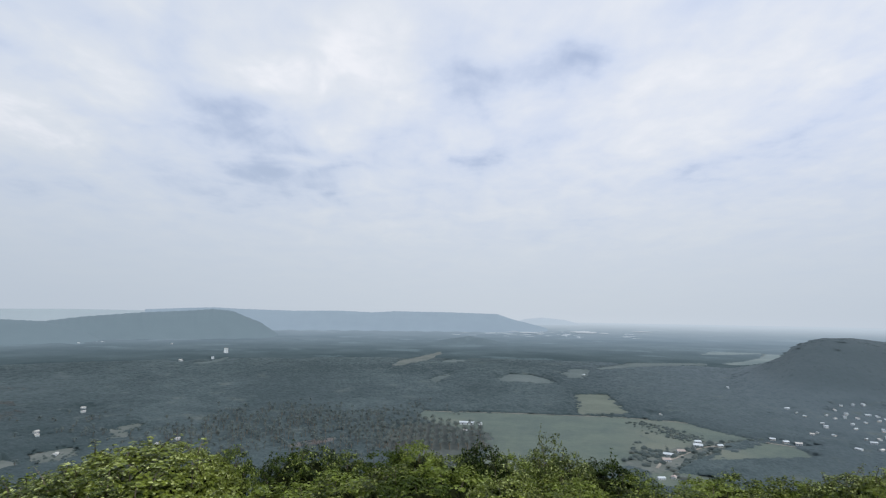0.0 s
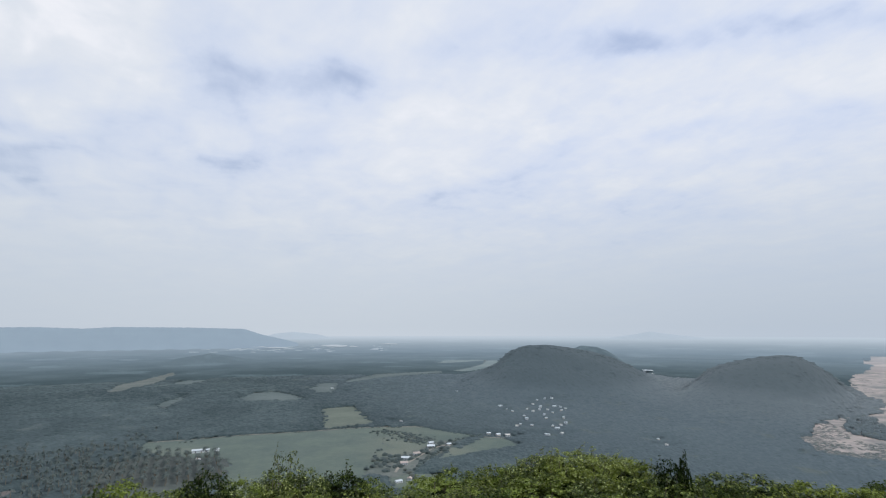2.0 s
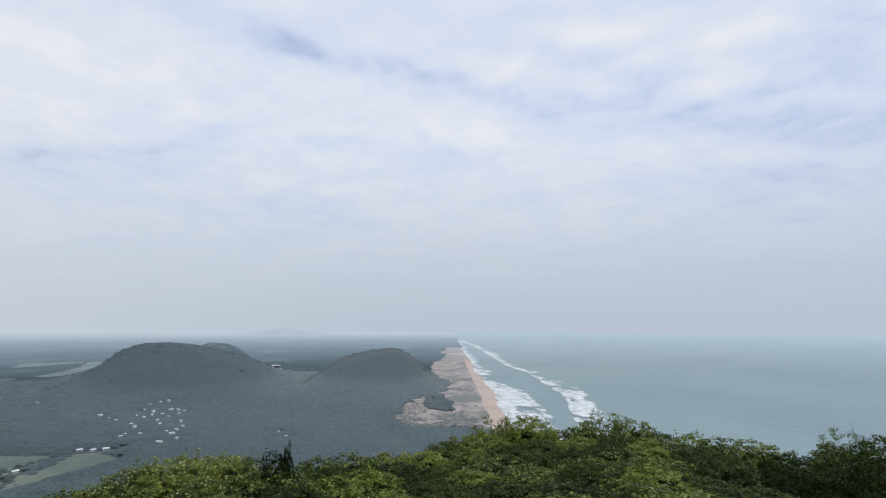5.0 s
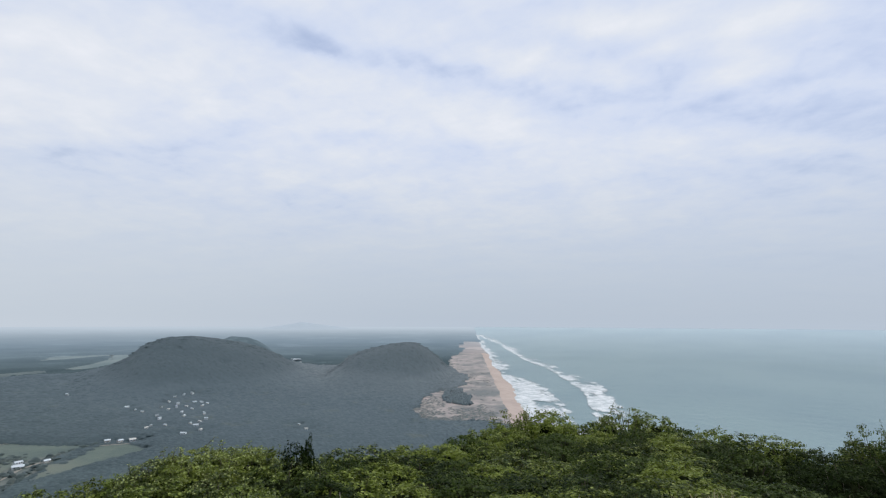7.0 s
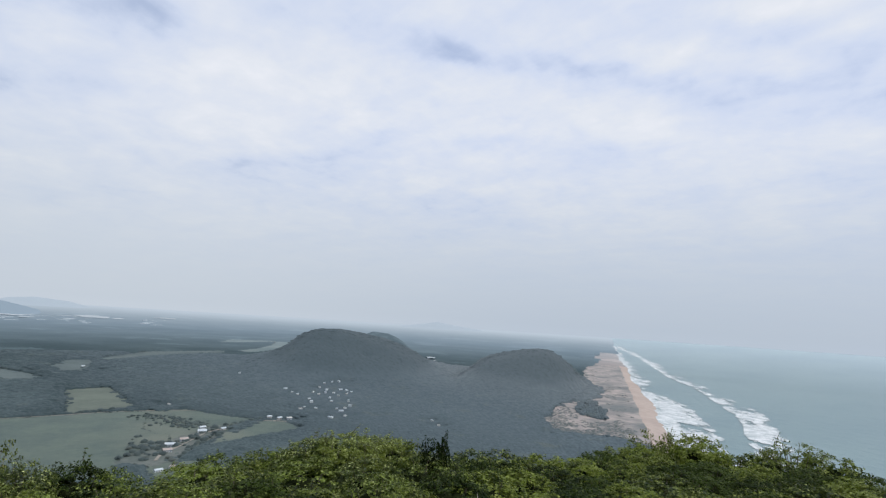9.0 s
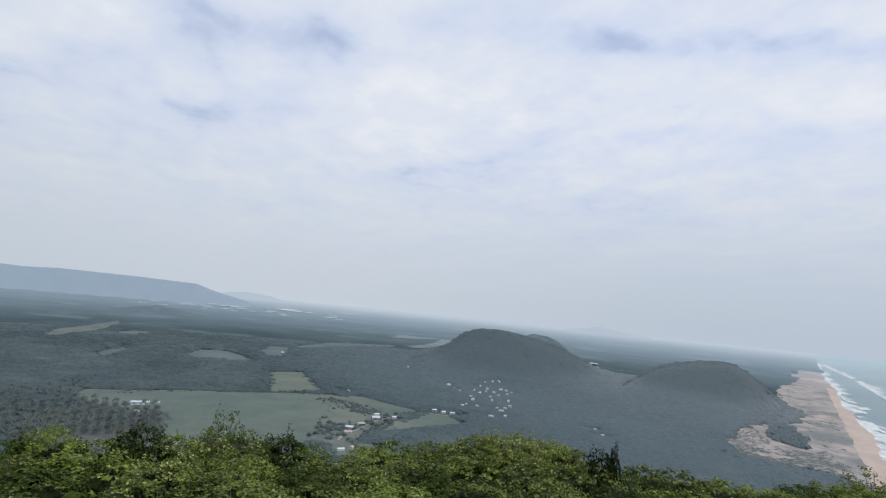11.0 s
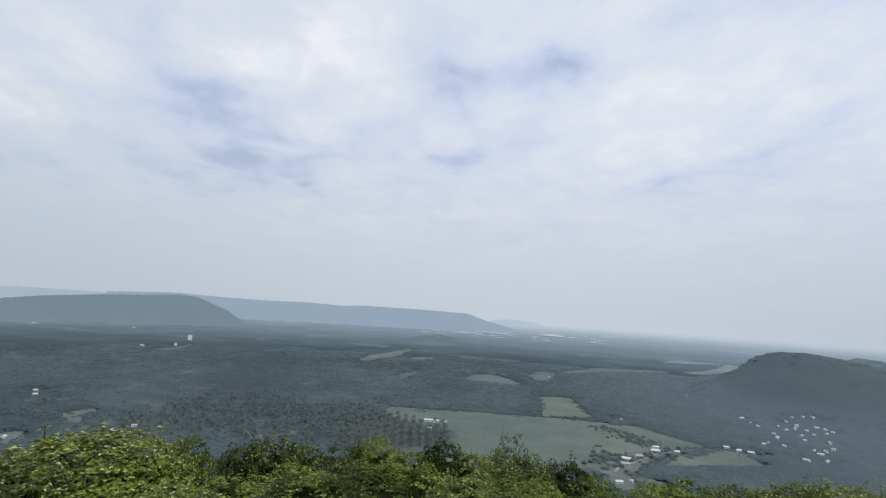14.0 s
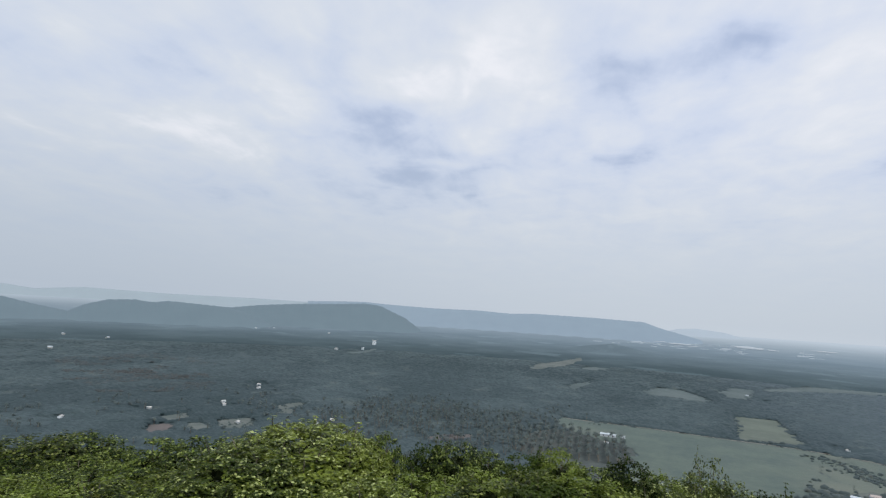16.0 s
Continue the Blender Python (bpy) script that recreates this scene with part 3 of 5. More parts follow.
put("surf", surf_line(lambda u: shoreline(u) - 3, lambda u: shoreline(u) + np.interp(u, [700, 1000, 1300, 1700, 2300, 3200, 4300], [85, 82, 78, 64, 50, 46, 30]), 0.4, 0.72),
    label="broken white surf running up the beach", category="surf", kind="stuff")
put("surf", surf_line(lambda u: np.interp(u, [600, 897, 1059, 1187, 1390, 1572, 1806, 2063, 2637, 3174, 3578, 4000], [160, 196, 228, 240, 240, 245, 236, 205, 190, 165, 105, 60]),
                      lambda u: np.interp(u, [600, 991, 1062, 1241, 1423, 1574, 1810, 2011, 2724, 3275, 3688, 4050], [230, 275, 286, 308, 318, 300, 288, 275, 252, 213, 161, 95]), 2.9, 0.85),
    label="outer line of white breakers on the sea", category="surf", kind="stuff")


# ---------------------------------------------------------------- distant ranges
def range_mesh(name, lo, hi, bearings, heights, r0, front, mat, rugged=0.0):
    """A far range, a solid ridge with a wooded, uneven skyline."""
    A = np.arange(lo, hi, 0.12)
    D = np.array([-front, -0.75 * front, -0.5 * front, -0.3 * front, -0.12 * front, 0, 0.1 * front, 0.25 * front])
    prof = np.array([0.0, 0.2, 0.5, 0.76, 0.95, 1.0, 0.9, 0.0])
    top = EYE + r0 * np.tan(np.radians(np.interp(A, bearings, heights)))
    top = top + rugged * (np.sin(A * 9.1) + 0.6 * np.sin(A * 21.0 + 1) + 0.5 * np.sin(A * 47.0)) / 2
    AA, DD = np.meshgrid(np.radians(A), D, indexing="ij")
    gully = 1 + 0.05 * np.sin(AA * 160) * np.sin(DD / front * 5)
    R = r0 + DD * gully
    base = rise(R) - 3
    Z = base + (top[:, None] - base) * prof[None]
    i = np.arange(Z.size).reshape(Z.shape)
    F = np.stack([i[:-1, :-1], i[:-1, 1:], i[1:, 1:], i[1:, :-1]], -1).reshape(-1, 4)[:, ::-1]
    return raw_mesh(name, np.stack([R * np.sin(AA), R * np.cos(AA), Z], -1).reshape(-1, 3), F, mat, True)


def backdrop(label, *args):
    put("backdrop", range_mesh("backdrop", *args), label=label, category="hills", kind="structure")


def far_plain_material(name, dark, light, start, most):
    """Far land with haze painted in: the glow grows and the colour fades with distance."""
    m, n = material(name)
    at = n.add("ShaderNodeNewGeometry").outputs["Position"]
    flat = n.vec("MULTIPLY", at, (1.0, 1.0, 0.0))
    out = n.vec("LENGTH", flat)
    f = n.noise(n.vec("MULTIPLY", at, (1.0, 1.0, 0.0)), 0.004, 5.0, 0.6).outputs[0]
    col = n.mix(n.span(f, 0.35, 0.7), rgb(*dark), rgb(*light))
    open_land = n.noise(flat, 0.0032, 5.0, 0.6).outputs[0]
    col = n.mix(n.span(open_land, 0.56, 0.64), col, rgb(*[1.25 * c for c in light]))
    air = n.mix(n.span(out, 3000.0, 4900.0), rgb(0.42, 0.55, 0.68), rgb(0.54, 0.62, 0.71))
    # painted haze: emission by distance, stronger towards +x and at the far edge
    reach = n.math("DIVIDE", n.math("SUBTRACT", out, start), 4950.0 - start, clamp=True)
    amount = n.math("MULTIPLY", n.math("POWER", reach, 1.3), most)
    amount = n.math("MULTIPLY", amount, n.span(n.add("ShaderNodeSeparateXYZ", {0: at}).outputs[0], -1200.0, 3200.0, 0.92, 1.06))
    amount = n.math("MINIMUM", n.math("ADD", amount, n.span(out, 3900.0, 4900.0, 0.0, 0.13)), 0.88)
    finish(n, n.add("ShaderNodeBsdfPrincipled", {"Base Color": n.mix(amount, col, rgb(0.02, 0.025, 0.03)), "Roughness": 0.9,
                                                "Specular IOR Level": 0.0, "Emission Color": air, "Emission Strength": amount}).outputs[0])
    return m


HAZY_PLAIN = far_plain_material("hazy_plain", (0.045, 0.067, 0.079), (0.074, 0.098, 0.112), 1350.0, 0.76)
V, F = polar_sheet(np.arange(-66, 72, 0.5), np.linspace(2680, 4890, 60), lambda x, y: land(x, y) + np.where(np.hypot(x, y) > 3200, 1.6, 6.0) * np.clip((np.hypot(x, y) - 2720) / 40, -1, 1),
                   lambda c: along(c[:, 0], c[:, 1])[1] < np.where(np.hypot(c[:, 0], c[:, 1]) > 3400, shoreline(along(c[:, 0], c[:, 1])[0]) + 26,
                                                                                     dune_left(along(c[:, 0], c[:, 1])[0]) - 45))
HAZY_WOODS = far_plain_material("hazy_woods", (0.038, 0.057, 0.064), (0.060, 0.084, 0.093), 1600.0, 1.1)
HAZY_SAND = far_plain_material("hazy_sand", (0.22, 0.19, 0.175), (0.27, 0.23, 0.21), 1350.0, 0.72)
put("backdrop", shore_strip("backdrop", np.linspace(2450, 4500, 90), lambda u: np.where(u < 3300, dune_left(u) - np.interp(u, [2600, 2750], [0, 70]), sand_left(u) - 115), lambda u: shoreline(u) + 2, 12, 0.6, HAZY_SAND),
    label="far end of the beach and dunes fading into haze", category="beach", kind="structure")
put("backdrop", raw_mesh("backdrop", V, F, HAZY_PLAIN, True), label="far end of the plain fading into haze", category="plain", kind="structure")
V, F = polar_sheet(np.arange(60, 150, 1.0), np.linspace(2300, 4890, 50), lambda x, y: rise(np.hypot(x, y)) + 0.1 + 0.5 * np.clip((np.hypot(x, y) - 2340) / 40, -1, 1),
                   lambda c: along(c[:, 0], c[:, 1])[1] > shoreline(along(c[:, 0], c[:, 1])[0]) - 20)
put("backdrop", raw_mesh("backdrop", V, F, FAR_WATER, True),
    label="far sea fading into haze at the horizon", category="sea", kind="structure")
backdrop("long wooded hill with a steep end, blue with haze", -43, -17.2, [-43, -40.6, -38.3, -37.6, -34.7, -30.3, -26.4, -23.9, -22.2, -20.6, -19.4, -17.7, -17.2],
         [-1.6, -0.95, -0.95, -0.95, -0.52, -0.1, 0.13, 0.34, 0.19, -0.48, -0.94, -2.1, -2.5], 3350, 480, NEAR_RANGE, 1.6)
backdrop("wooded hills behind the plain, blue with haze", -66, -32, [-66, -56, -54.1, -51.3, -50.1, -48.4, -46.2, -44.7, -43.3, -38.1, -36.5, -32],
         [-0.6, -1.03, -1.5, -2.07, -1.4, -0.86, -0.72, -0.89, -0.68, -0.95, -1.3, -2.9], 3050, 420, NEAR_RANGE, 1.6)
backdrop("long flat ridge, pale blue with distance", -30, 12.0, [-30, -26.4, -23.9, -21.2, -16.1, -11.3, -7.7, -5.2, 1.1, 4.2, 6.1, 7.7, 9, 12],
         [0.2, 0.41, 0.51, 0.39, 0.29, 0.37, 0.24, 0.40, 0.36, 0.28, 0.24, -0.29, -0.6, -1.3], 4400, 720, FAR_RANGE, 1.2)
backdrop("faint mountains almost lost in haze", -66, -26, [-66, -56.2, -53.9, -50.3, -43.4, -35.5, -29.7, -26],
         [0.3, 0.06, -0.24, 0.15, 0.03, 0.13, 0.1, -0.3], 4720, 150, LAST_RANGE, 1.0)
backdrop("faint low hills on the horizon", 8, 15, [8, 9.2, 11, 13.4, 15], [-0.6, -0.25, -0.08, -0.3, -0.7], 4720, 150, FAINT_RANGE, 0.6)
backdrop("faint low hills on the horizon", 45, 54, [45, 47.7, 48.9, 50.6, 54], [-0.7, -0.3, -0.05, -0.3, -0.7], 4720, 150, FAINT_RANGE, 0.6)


# ---------------------------------------------------------------- fields
FIELDS = {
    "wide meadow of short green grass beside the palms": [(-36, 782), (-25, 821), (18, 815), (89, 815), (149, 805), (200, 797), (243, 795), (291, 782), (312, 768), (268, 714), (255, 667), (263, 629), (259, 604), (210, 572), (160, 500), (40, 500), (60, 644), (60, 692), (21, 700), (-10, 730)],
    "small yellow-green field fenced by hedges": [(257, 1010), (321, 1017), (308, 911), (295, 812), (208, 807)],
    "green riverside meadow beside a row of houses": [(278, 559), (325, 601), (360, 626), (398, 644), (414, 629), (415, 597), (411, 575), (361, 567), (317, 562), (285, 549)],
    "green field between the tree belt and the houses": [(314, 772), (344, 764), (366, 706), (386, 668), (392, 652), (345, 640), (322, 646), (305, 694)],
    "rough green pasture between the meadow and the lane": [(312, 768), (305, 694), (322, 646), (303, 626), (280, 612), (259, 604), (263, 629), (255, 667), (268, 714)],
    "grassy yards with trees round the houses by the lane": [(259, 604), (280, 612), (303, 626), (322, 646), (345, 640), (321, 607), (236, 528), (226, 512), (195, 525), (185, 538), (210, 572)],
    "strip of grass below the lane": [(190, 470), (196, 496), (204, 518), (241, 513), (258, 500), (240, 470)],
    "narrow light green clearing in the forest": [(-146, 1530), (-137, 1691), (-73, 1880), (-3, 2142), (4, 2003), (-47, 1679), (-94, 1568), (-136, 1470)],
}
CLEARINGS = {
    "small light green clearing ": [(130, 1248), (178, 1350), (228, 1337), (252, 1258), (266, 1164), (216, 1144), (180, 1168), (140, 1171)],
    "light green strip of grass between woods": [(423, 1468), (467, 1542), (614, 1713), (719, 1731), (883, 1745), (850, 1640), (676, 1588), (550, 1542), (447, 1446)],
    "light green pasture beside a white house": [(310, 1364), (370, 1494), (428, 1494), (394, 1392), (337, 1242), (303, 1250)],
    "narrow grass clearing in the dark woods": [(-6, 1684), (38, 1766), (89, 1756), (79, 1657), (18, 1600)],
    "little grass clearing in the woods": [(-30, 1209), (-5, 1288), (31, 1368), (16, 1243), (-6, 1178), (-9, 1110)],
    "pale wet grassland beyond the woods, with painted haze": [(893, 1690), (960, 1610), (1210, 1846), (1440, 2177), (1370, 2215), (1230, 2010), (1080, 1850), (960, 1760)],
    "pale wet strip of far grassland, with painted haze": [(1040, 2110), (1208, 2334), (1316, 2289), (1400, 2240), (1290, 2165), (1170, 2130)],
    "grass clearing with scattered trees": [(-423, 549), (-401, 578), (-376, 556), (-360, 532), (-379, 512), (-394, 516)],
    "thin grass clearing among trees": [(-419, 663), (-402, 701), (-386, 696), (-380, 646), (-364, 620), (-377, 603), (-392, 633)],
    "thin grass plot between low trees": [(-441, 517), (-431, 529), (-407, 517), (-398, 490), (-414, 492)],
    "thin grass patch under scattered trees": [(-492, 530), (-478, 559), (-453, 536), (-465, 510)],
    "pale green clearing beside the tall building": [(-743, 1489), (-704, 1596), (-719, 1753), (-673, 1641), (-662, 1472)],
}
PLANTATION = [(-75, 600), (-60, 690), (-35, 735), (-10, 728), (21, 700), (60, 692), (60, 644), (30, 500)]
BARE_SOIL = {"bare reddish soil plot beside the trees": [(-467, 488), (-452, 508), (-417, 469), (-438, 454)],
             "bare pinkish soil patch under the palms": [(-176, 597), (-160, 618), (-132, 640), (-121, 632), (-141, 600), (-165, 588)]}
BROWN_SCRUB = [(-992, 789), (-1029, 1010), (-862, 1023), (-704, 895), (-559, 703), (-590, 618), (-646, 586), (-765, 605)]


def inside(x, y, poly):
    hit = np.zeros(np.shape(x), bool)
    for (x0, y0), (x1, y1) in zip(poly, poly[1:] + poly[:1]):
        cross = (y0 > y) != (y1 > y)
        hit ^= cross & (x < (x1 - x0) * (y - y0) / (y1 - y0 if y1 != y0 else 1e-9) + x0)
    return hit


def field(label, poly, mat, lift=0.4):
    """A field as a fine grid of turf with a ragged edge, laid over the plain."""
    P = np.array(poly, float)
    step = max(1.5, np.ptp(P, 0).max() / (110 if P[:, 1].mean() < 1050 else 75))
    gx, gy = np.arange(P[:, 0].min(), P[:, 0].max() + step, step), np.arange(P[:, 1].min(), P[:, 1].max() + step, step)
    X, Y = np.meshgrid(gx, gy, indexing="ij")
    i = np.arange(X.size).reshape(X.shape)
    F = np.stack([i[:-1, :-1], i[1:, :-1], i[1:, 1:], i[:-1, 1:]], -1).reshape(-1, 4)
    C = np.stack([X.ravel(), Y.ravel()], -1)[F].mean(1)
    jag = np.clip(np.ptp(P, 0).max() * 0.07, 0, 7.0 if P[:, 1].mean() < 1050 else 16.0)
    F = F[inside(C[:, 0] + jag * lattice(C[:, 0], C[:, 1], 14), C[:, 1] + jag * lattice(C[:, 1], C[:, 0], 11), poly)]
    V = np.stack([X, Y, ground_z(X, Y) + lift + np.hypot(X, Y) / 4000], -1).reshape(-1, 3)
    used, F = np.unique(F, return_inverse=True)
    put("field", raw_mesh("field", V[used], F.reshape(-1, 4), mat, True), label=label.strip(), category="field", kind="structure")


FIELDS.update(CLEARINGS)
# far grass is paler by the same painted haze glow
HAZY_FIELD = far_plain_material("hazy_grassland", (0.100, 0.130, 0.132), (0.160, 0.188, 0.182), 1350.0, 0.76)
for words, poly in FIELDS.items():
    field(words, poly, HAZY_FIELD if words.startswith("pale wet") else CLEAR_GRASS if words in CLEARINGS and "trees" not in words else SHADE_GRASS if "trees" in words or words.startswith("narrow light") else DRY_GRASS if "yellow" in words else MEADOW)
for words, poly in BARE_SOIL.items():
    field(words, poly, BARE, 0.7)
field("dim thin grass under the planted palms", PLANTATION, PALM_FLOOR, 0.2)


def track(label, points, width):
    """A lane of pale trodden soil along the field's edge."""
    P = np.array(points, float)
    seg = np.hypot(*np.diff(P, axis=0).T)
    c = np.concatenate([[0], seg.cumsum()])
    s = np.arange(0, c[-1], 6.0)
    x, y = np.interp(s, c, P[:, 0]), np.interp(s, c, P[:, 1])
    dx, dy = np.gradient(x), np.gradient(y)
    d = np.hypot(dx, dy)
    w = width * (0.5 + 0.12 * np.sin(s / 17.0))
    L = np.stack([x - dy / d * w, y + dx / d * w], -1)
    R = np.stack([x + dy / d * w, y - dx / d * w], -1)
    Q = np.stack([L, R], 1).reshape(-1, 2)
    V = np.column_stack([Q, ground_z(Q[:, 0], Q[:, 1]) + 0.95])
    i = np.arange(len(s) - 1)[:, None] * 2
    put("track", raw_mesh("track", V, i + [0, 1, 3, 2], LANE), label=label, category="track", kind="structure")


track("pale dirt track along the edge of the meadow", [(-25, 819), (18, 813), (89, 812), (149, 803), (200, 795), (243, 793), (291, 780), (330, 765), (420, 700)], 2.2)
track("pale lane between the houses and the fields", [(215, 530), (226, 547), (259, 575), (301, 614), (343, 629), (392, 645), (417, 621), (470, 640)], 2.8)
track("pale lane winding through the village", [(534, 675), (544, 674), (554, 672), (574, 683), (607, 727), (645, 777), (667, 812)], 3.0)


# ---------------------------------------------------------------- woods
rng = np.random.default_rng(5)


def clump_shapes(count, seed):
    """Uneven rounded crowns."""
    g = np.random.default_rng(seed)
    shapes = []
    for _ in range(count):
        bm = bmesh.new()
        bmesh.ops.create_icosphere(bm, subdivisions=1, radius=1.0)
        V = np.array([v.co[:] for v in bm.verts])
        F = np.array([[v.index for v in f.verts] for f in bm.faces])
        bm.free()
        V = V * g.uniform(0.7, 1.3, (len(V), 1))
        V[:, 2] *= g.uniform(0.7, 1.2)
        shapes.append((V, F[V[F].mean(1)[:, 2] > -0.35]))
    return shapes


CROWNS = clump_shapes(12, 3)


def crowns(x, y, size, tall=0.8, lift=0.0, shapes=None):
    """One mesh of crowns that stand at x, y."""
    size = np.broadcast_to(size, x.shape)
    z = ground_z(x, y) + lift + size * tall * 0.75
    shapes = shapes or CROWNS
    which, turn = rng.integers(0, len(shapes), len(x)), rng.uniform(0, 6.28, len(x))
    VV, FF, base = [], [], 0
    for k, (V, F) in enumerate(shapes):
        s = np.nonzero(which == k)[0]
        c, n = np.cos(turn[s])[:, None], np.sin(turn[s])[:, None]
        P = np.stack([x[s, None] + size[s, None] * (c * V[:, 0] - n * V[:, 1]), y[s, None] + size[s, None] * (n * V[:, 0] + c * V[:, 1]),
                      z[s, None] + size[s, None] * tall * V[:, 2]], -1)
        VV.append(P.reshape(-1, 3))
        FF.append((F[None] + base + np.arange(len(s))[:, None, None] * len(V)).reshape(-1, 3))
        base += len(s) * len(V)
    return np.concatenate(VV), np.concatenate(FF)


def leafy(name, V, F, mat, own=0.5):
    """Crowns with shading normals turned mostly upward, which flattens their shade as haze would."""
    me = raw_mesh(name, V, F, mat, True)
    N = np.empty(len(V) * 3, np.float32)
    me.vertex_normals.foreach_get("vector", N)
    N = N.reshape(-1, 3) * own + [0, 0, 1.0]
    me.normals_split_custom_set_from_vertices((N / np.linalg.norm(N, axis=1)[:, None]).tolist())
    return me


def even_light(me, own=0.12, stray=0.12):
    """Turns the shading normals up whatever the slope, so a wood is lit evenly, as under haze."""
    k = len(me.vertices)
    N = np.empty(k * 3, np.float32)
    me.vertex_normals.foreach_get("vector", N)
    N = N.reshape(-1, 3) * own + [0, 0, 1.0] + np.random.default_rng(k).normal(0, stray, (k, 3)) * [1, 1, 0]
    me.normals_split_custom_set_from_vertices((N / np.linalg.norm(N, axis=1)[:, None]).tolist())
    return me


def open_ground(x, y):
    """Where no wood grows: fields, dunes, beach and sea."""
    u, v = along(x, y)
    free = (v > sand_left(u) - 4) | ((v > dune_left(u)) & (u > 780))
    for poly in list(FIELDS.values()) + list(BARE_SOIL.values()) + [PLANTATION]:
        free |= inside(x, y, poly)
    return free


def scatter(lo, hi, r0, r1, spacing):
    """Evenly jittered places in a ring sector."""
    side = np.arange(-r1, r1, spacing)
    X, Y = np.meshgrid(side, side)
    X, Y = X + rng.uniform(-0.5, 0.5, X.shape) * spacing, Y + rng.uniform(-0.5, 0.5, X.shape) * spacing
    r, a = np.hypot(X, Y), np.degrees(np.arctan2(X, Y))
    ok = (r > r0) & (r < r1) & (a > lo) & (a < hi)
    return X[ok], Y[ok]


def village_spots():
    """Houses lie along the foot of the wooded hill."""
    rows = [(581, 884), (569, 843), (564, 817), (551, 763), (603, 825), (648, 866), (670, 881), (597, 799), (619, 808), (633, 801), (642, 835),
            (688, 879), (701, 873), (672, 829), (652, 784), (678, 818), (672, 796), (570, 726), (497, 699), (509, 685), (484, 690),
            (534, 665), (550, 664), (566, 671), (508, 612), (598, 714), (483, 613), (535, 734), (590, 757), (620, 770), (527, 645)]
    out = []
    for p in rows:
        if all(math.dist(p, q) > 12 for q in out):
            out.append(p)
    return out


FARM_SPOTS = [(-534, 557), (-490, 643), (-475, 626), (-542, 801), (-522, 771), (-394, 547), (32, 686), (54, 723), (339, 813), (619, 1132),
              (367, 1347), (305, 630), (300, 619), (267, 591), (247, 577), (236, 556), (326, 620), (411, 657), (418, 643), (428, 634), (205, 496), (218, 499), (-731, 1664),
              (-788, 1577), (-1560, 2230), (-1551, 2337), (-1519, 2324), (-1590, 2290), (-1221, 2348), (-571, 469), (-1583, 1267),
              (-1239, 964), (-1414, 1275), (-314, 593), (-306, 619), (599, 519), (579, 489), (1504, 1342), (1450, 1262)]
HOUSE_SPOTS = village_spots() + FARM_SPOTS


def house_gap(x, y):
    """How high trees may stand round the houses: low in the yards, rising away, kept under the camera's sight line in
    front.
    """
    most = np.full(np.shape(x), 99.0)
    for hx, hy in HOUSE_SPOTS + [(30, 728), (44, 722)]:
        d = math.hypot(hx, hy)
        side, short = (x * hy - y * hx) / d, d - (x * hx + y * hy) / d
        size = 4.5 if d < 1400 else 11
        away = np.hypot(side, np.where(short > 0, short, 1.6 * short))
        slope = np.where(short > 0, 0.65 * 148 / d, 0.3) + 0.12 * np.clip(np.abs(side) / (away + 1), 0, 1)
        most = np.minimum(most, 0.3 + np.clip(away - size, 0, None) * slope)
    return most


def near_house(x, y):
    return house_gap(x, y) < 1.0


def village(x, y):
    """How far the woods are lowered so that the village shows from the camera, 0 to 1."""
    a, b = (x - 592) * 0.64 + (y - 765) * 0.77, (x - 592) * 0.77 - (y - 765) * 0.64
    return np.exp(-(a / 130) ** 4 - (b / 62) ** 4)


def grove(x, y):
    """How thickly tall palms stand over the low woods near the camera's hill, 0 to 1."""
    r, a = np.hypot(x, y), np.degrees(np.arctan2(x, y))
    thick = np.clip(0.55 + 0.8 * lattice(x, y, 130) + 0.4 * lattice(x, y, 45), 0, 1)
    return thick * np.interp(r, [400, 470, 760, 900], [0, 1, 1, 0]) * np.interp(a, [-60, -57, -4, 2], [0.0, 1, 1, 0])


def canopy_z(x, y):
    """Top of the closed forest, which ends at fields, dunes and houses."""
    r = np.hypot(x, y)
    tall = 6.5 + 0.6 * lattice(x, y, 60) + 0.4 * lattice(x, y, 23) + np.clip(1000 / r, 0.3, 1.2) * (0.5 * lattice(x, y, 9) + 0.5 * lattice(x, y, 4.6))
    glade = lattice(x, y, 95) + 0.7 * lattice(x, y, 37)
    tall = np.minimum(tall, 1 + (r - 250) * 0.05)
    tall = tall * np.clip(1.6 - 1.5 * np.clip(glade - 0.45, 0, 1), 0.12, 1)
    tall = tall * (1 - 0.55 * village(x, y)) * (1 - 0.5 * grove(x, y))
    tall = np.minimum(tall, house_gap(x, y))
    gone = open_ground(x, y)
    edge = sum(open_ground(x + dx, y + dy).astype(float) for dx, dy in ((6, 0), (-6, 0), (0, 6), (0, -6), (14, 10), (-14, 10), (10, -14), (-10, -14), (0, 24), (0, -24))) / 10
    return ground_z(x, y) + np.where(gone, -3.0, tall * np.clip(1 - 1.3 * edge, 0.1, 1))


ring = [250.0]
while ring[-1] < 2780:
    ring.append(ring[-1] + max(3.6, ring[-1] * 0.0064))
V, F = polar_sheet(np.arange(-63, 71, 0.19), np.array(ring), canopy_z)
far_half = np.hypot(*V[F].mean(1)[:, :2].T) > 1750
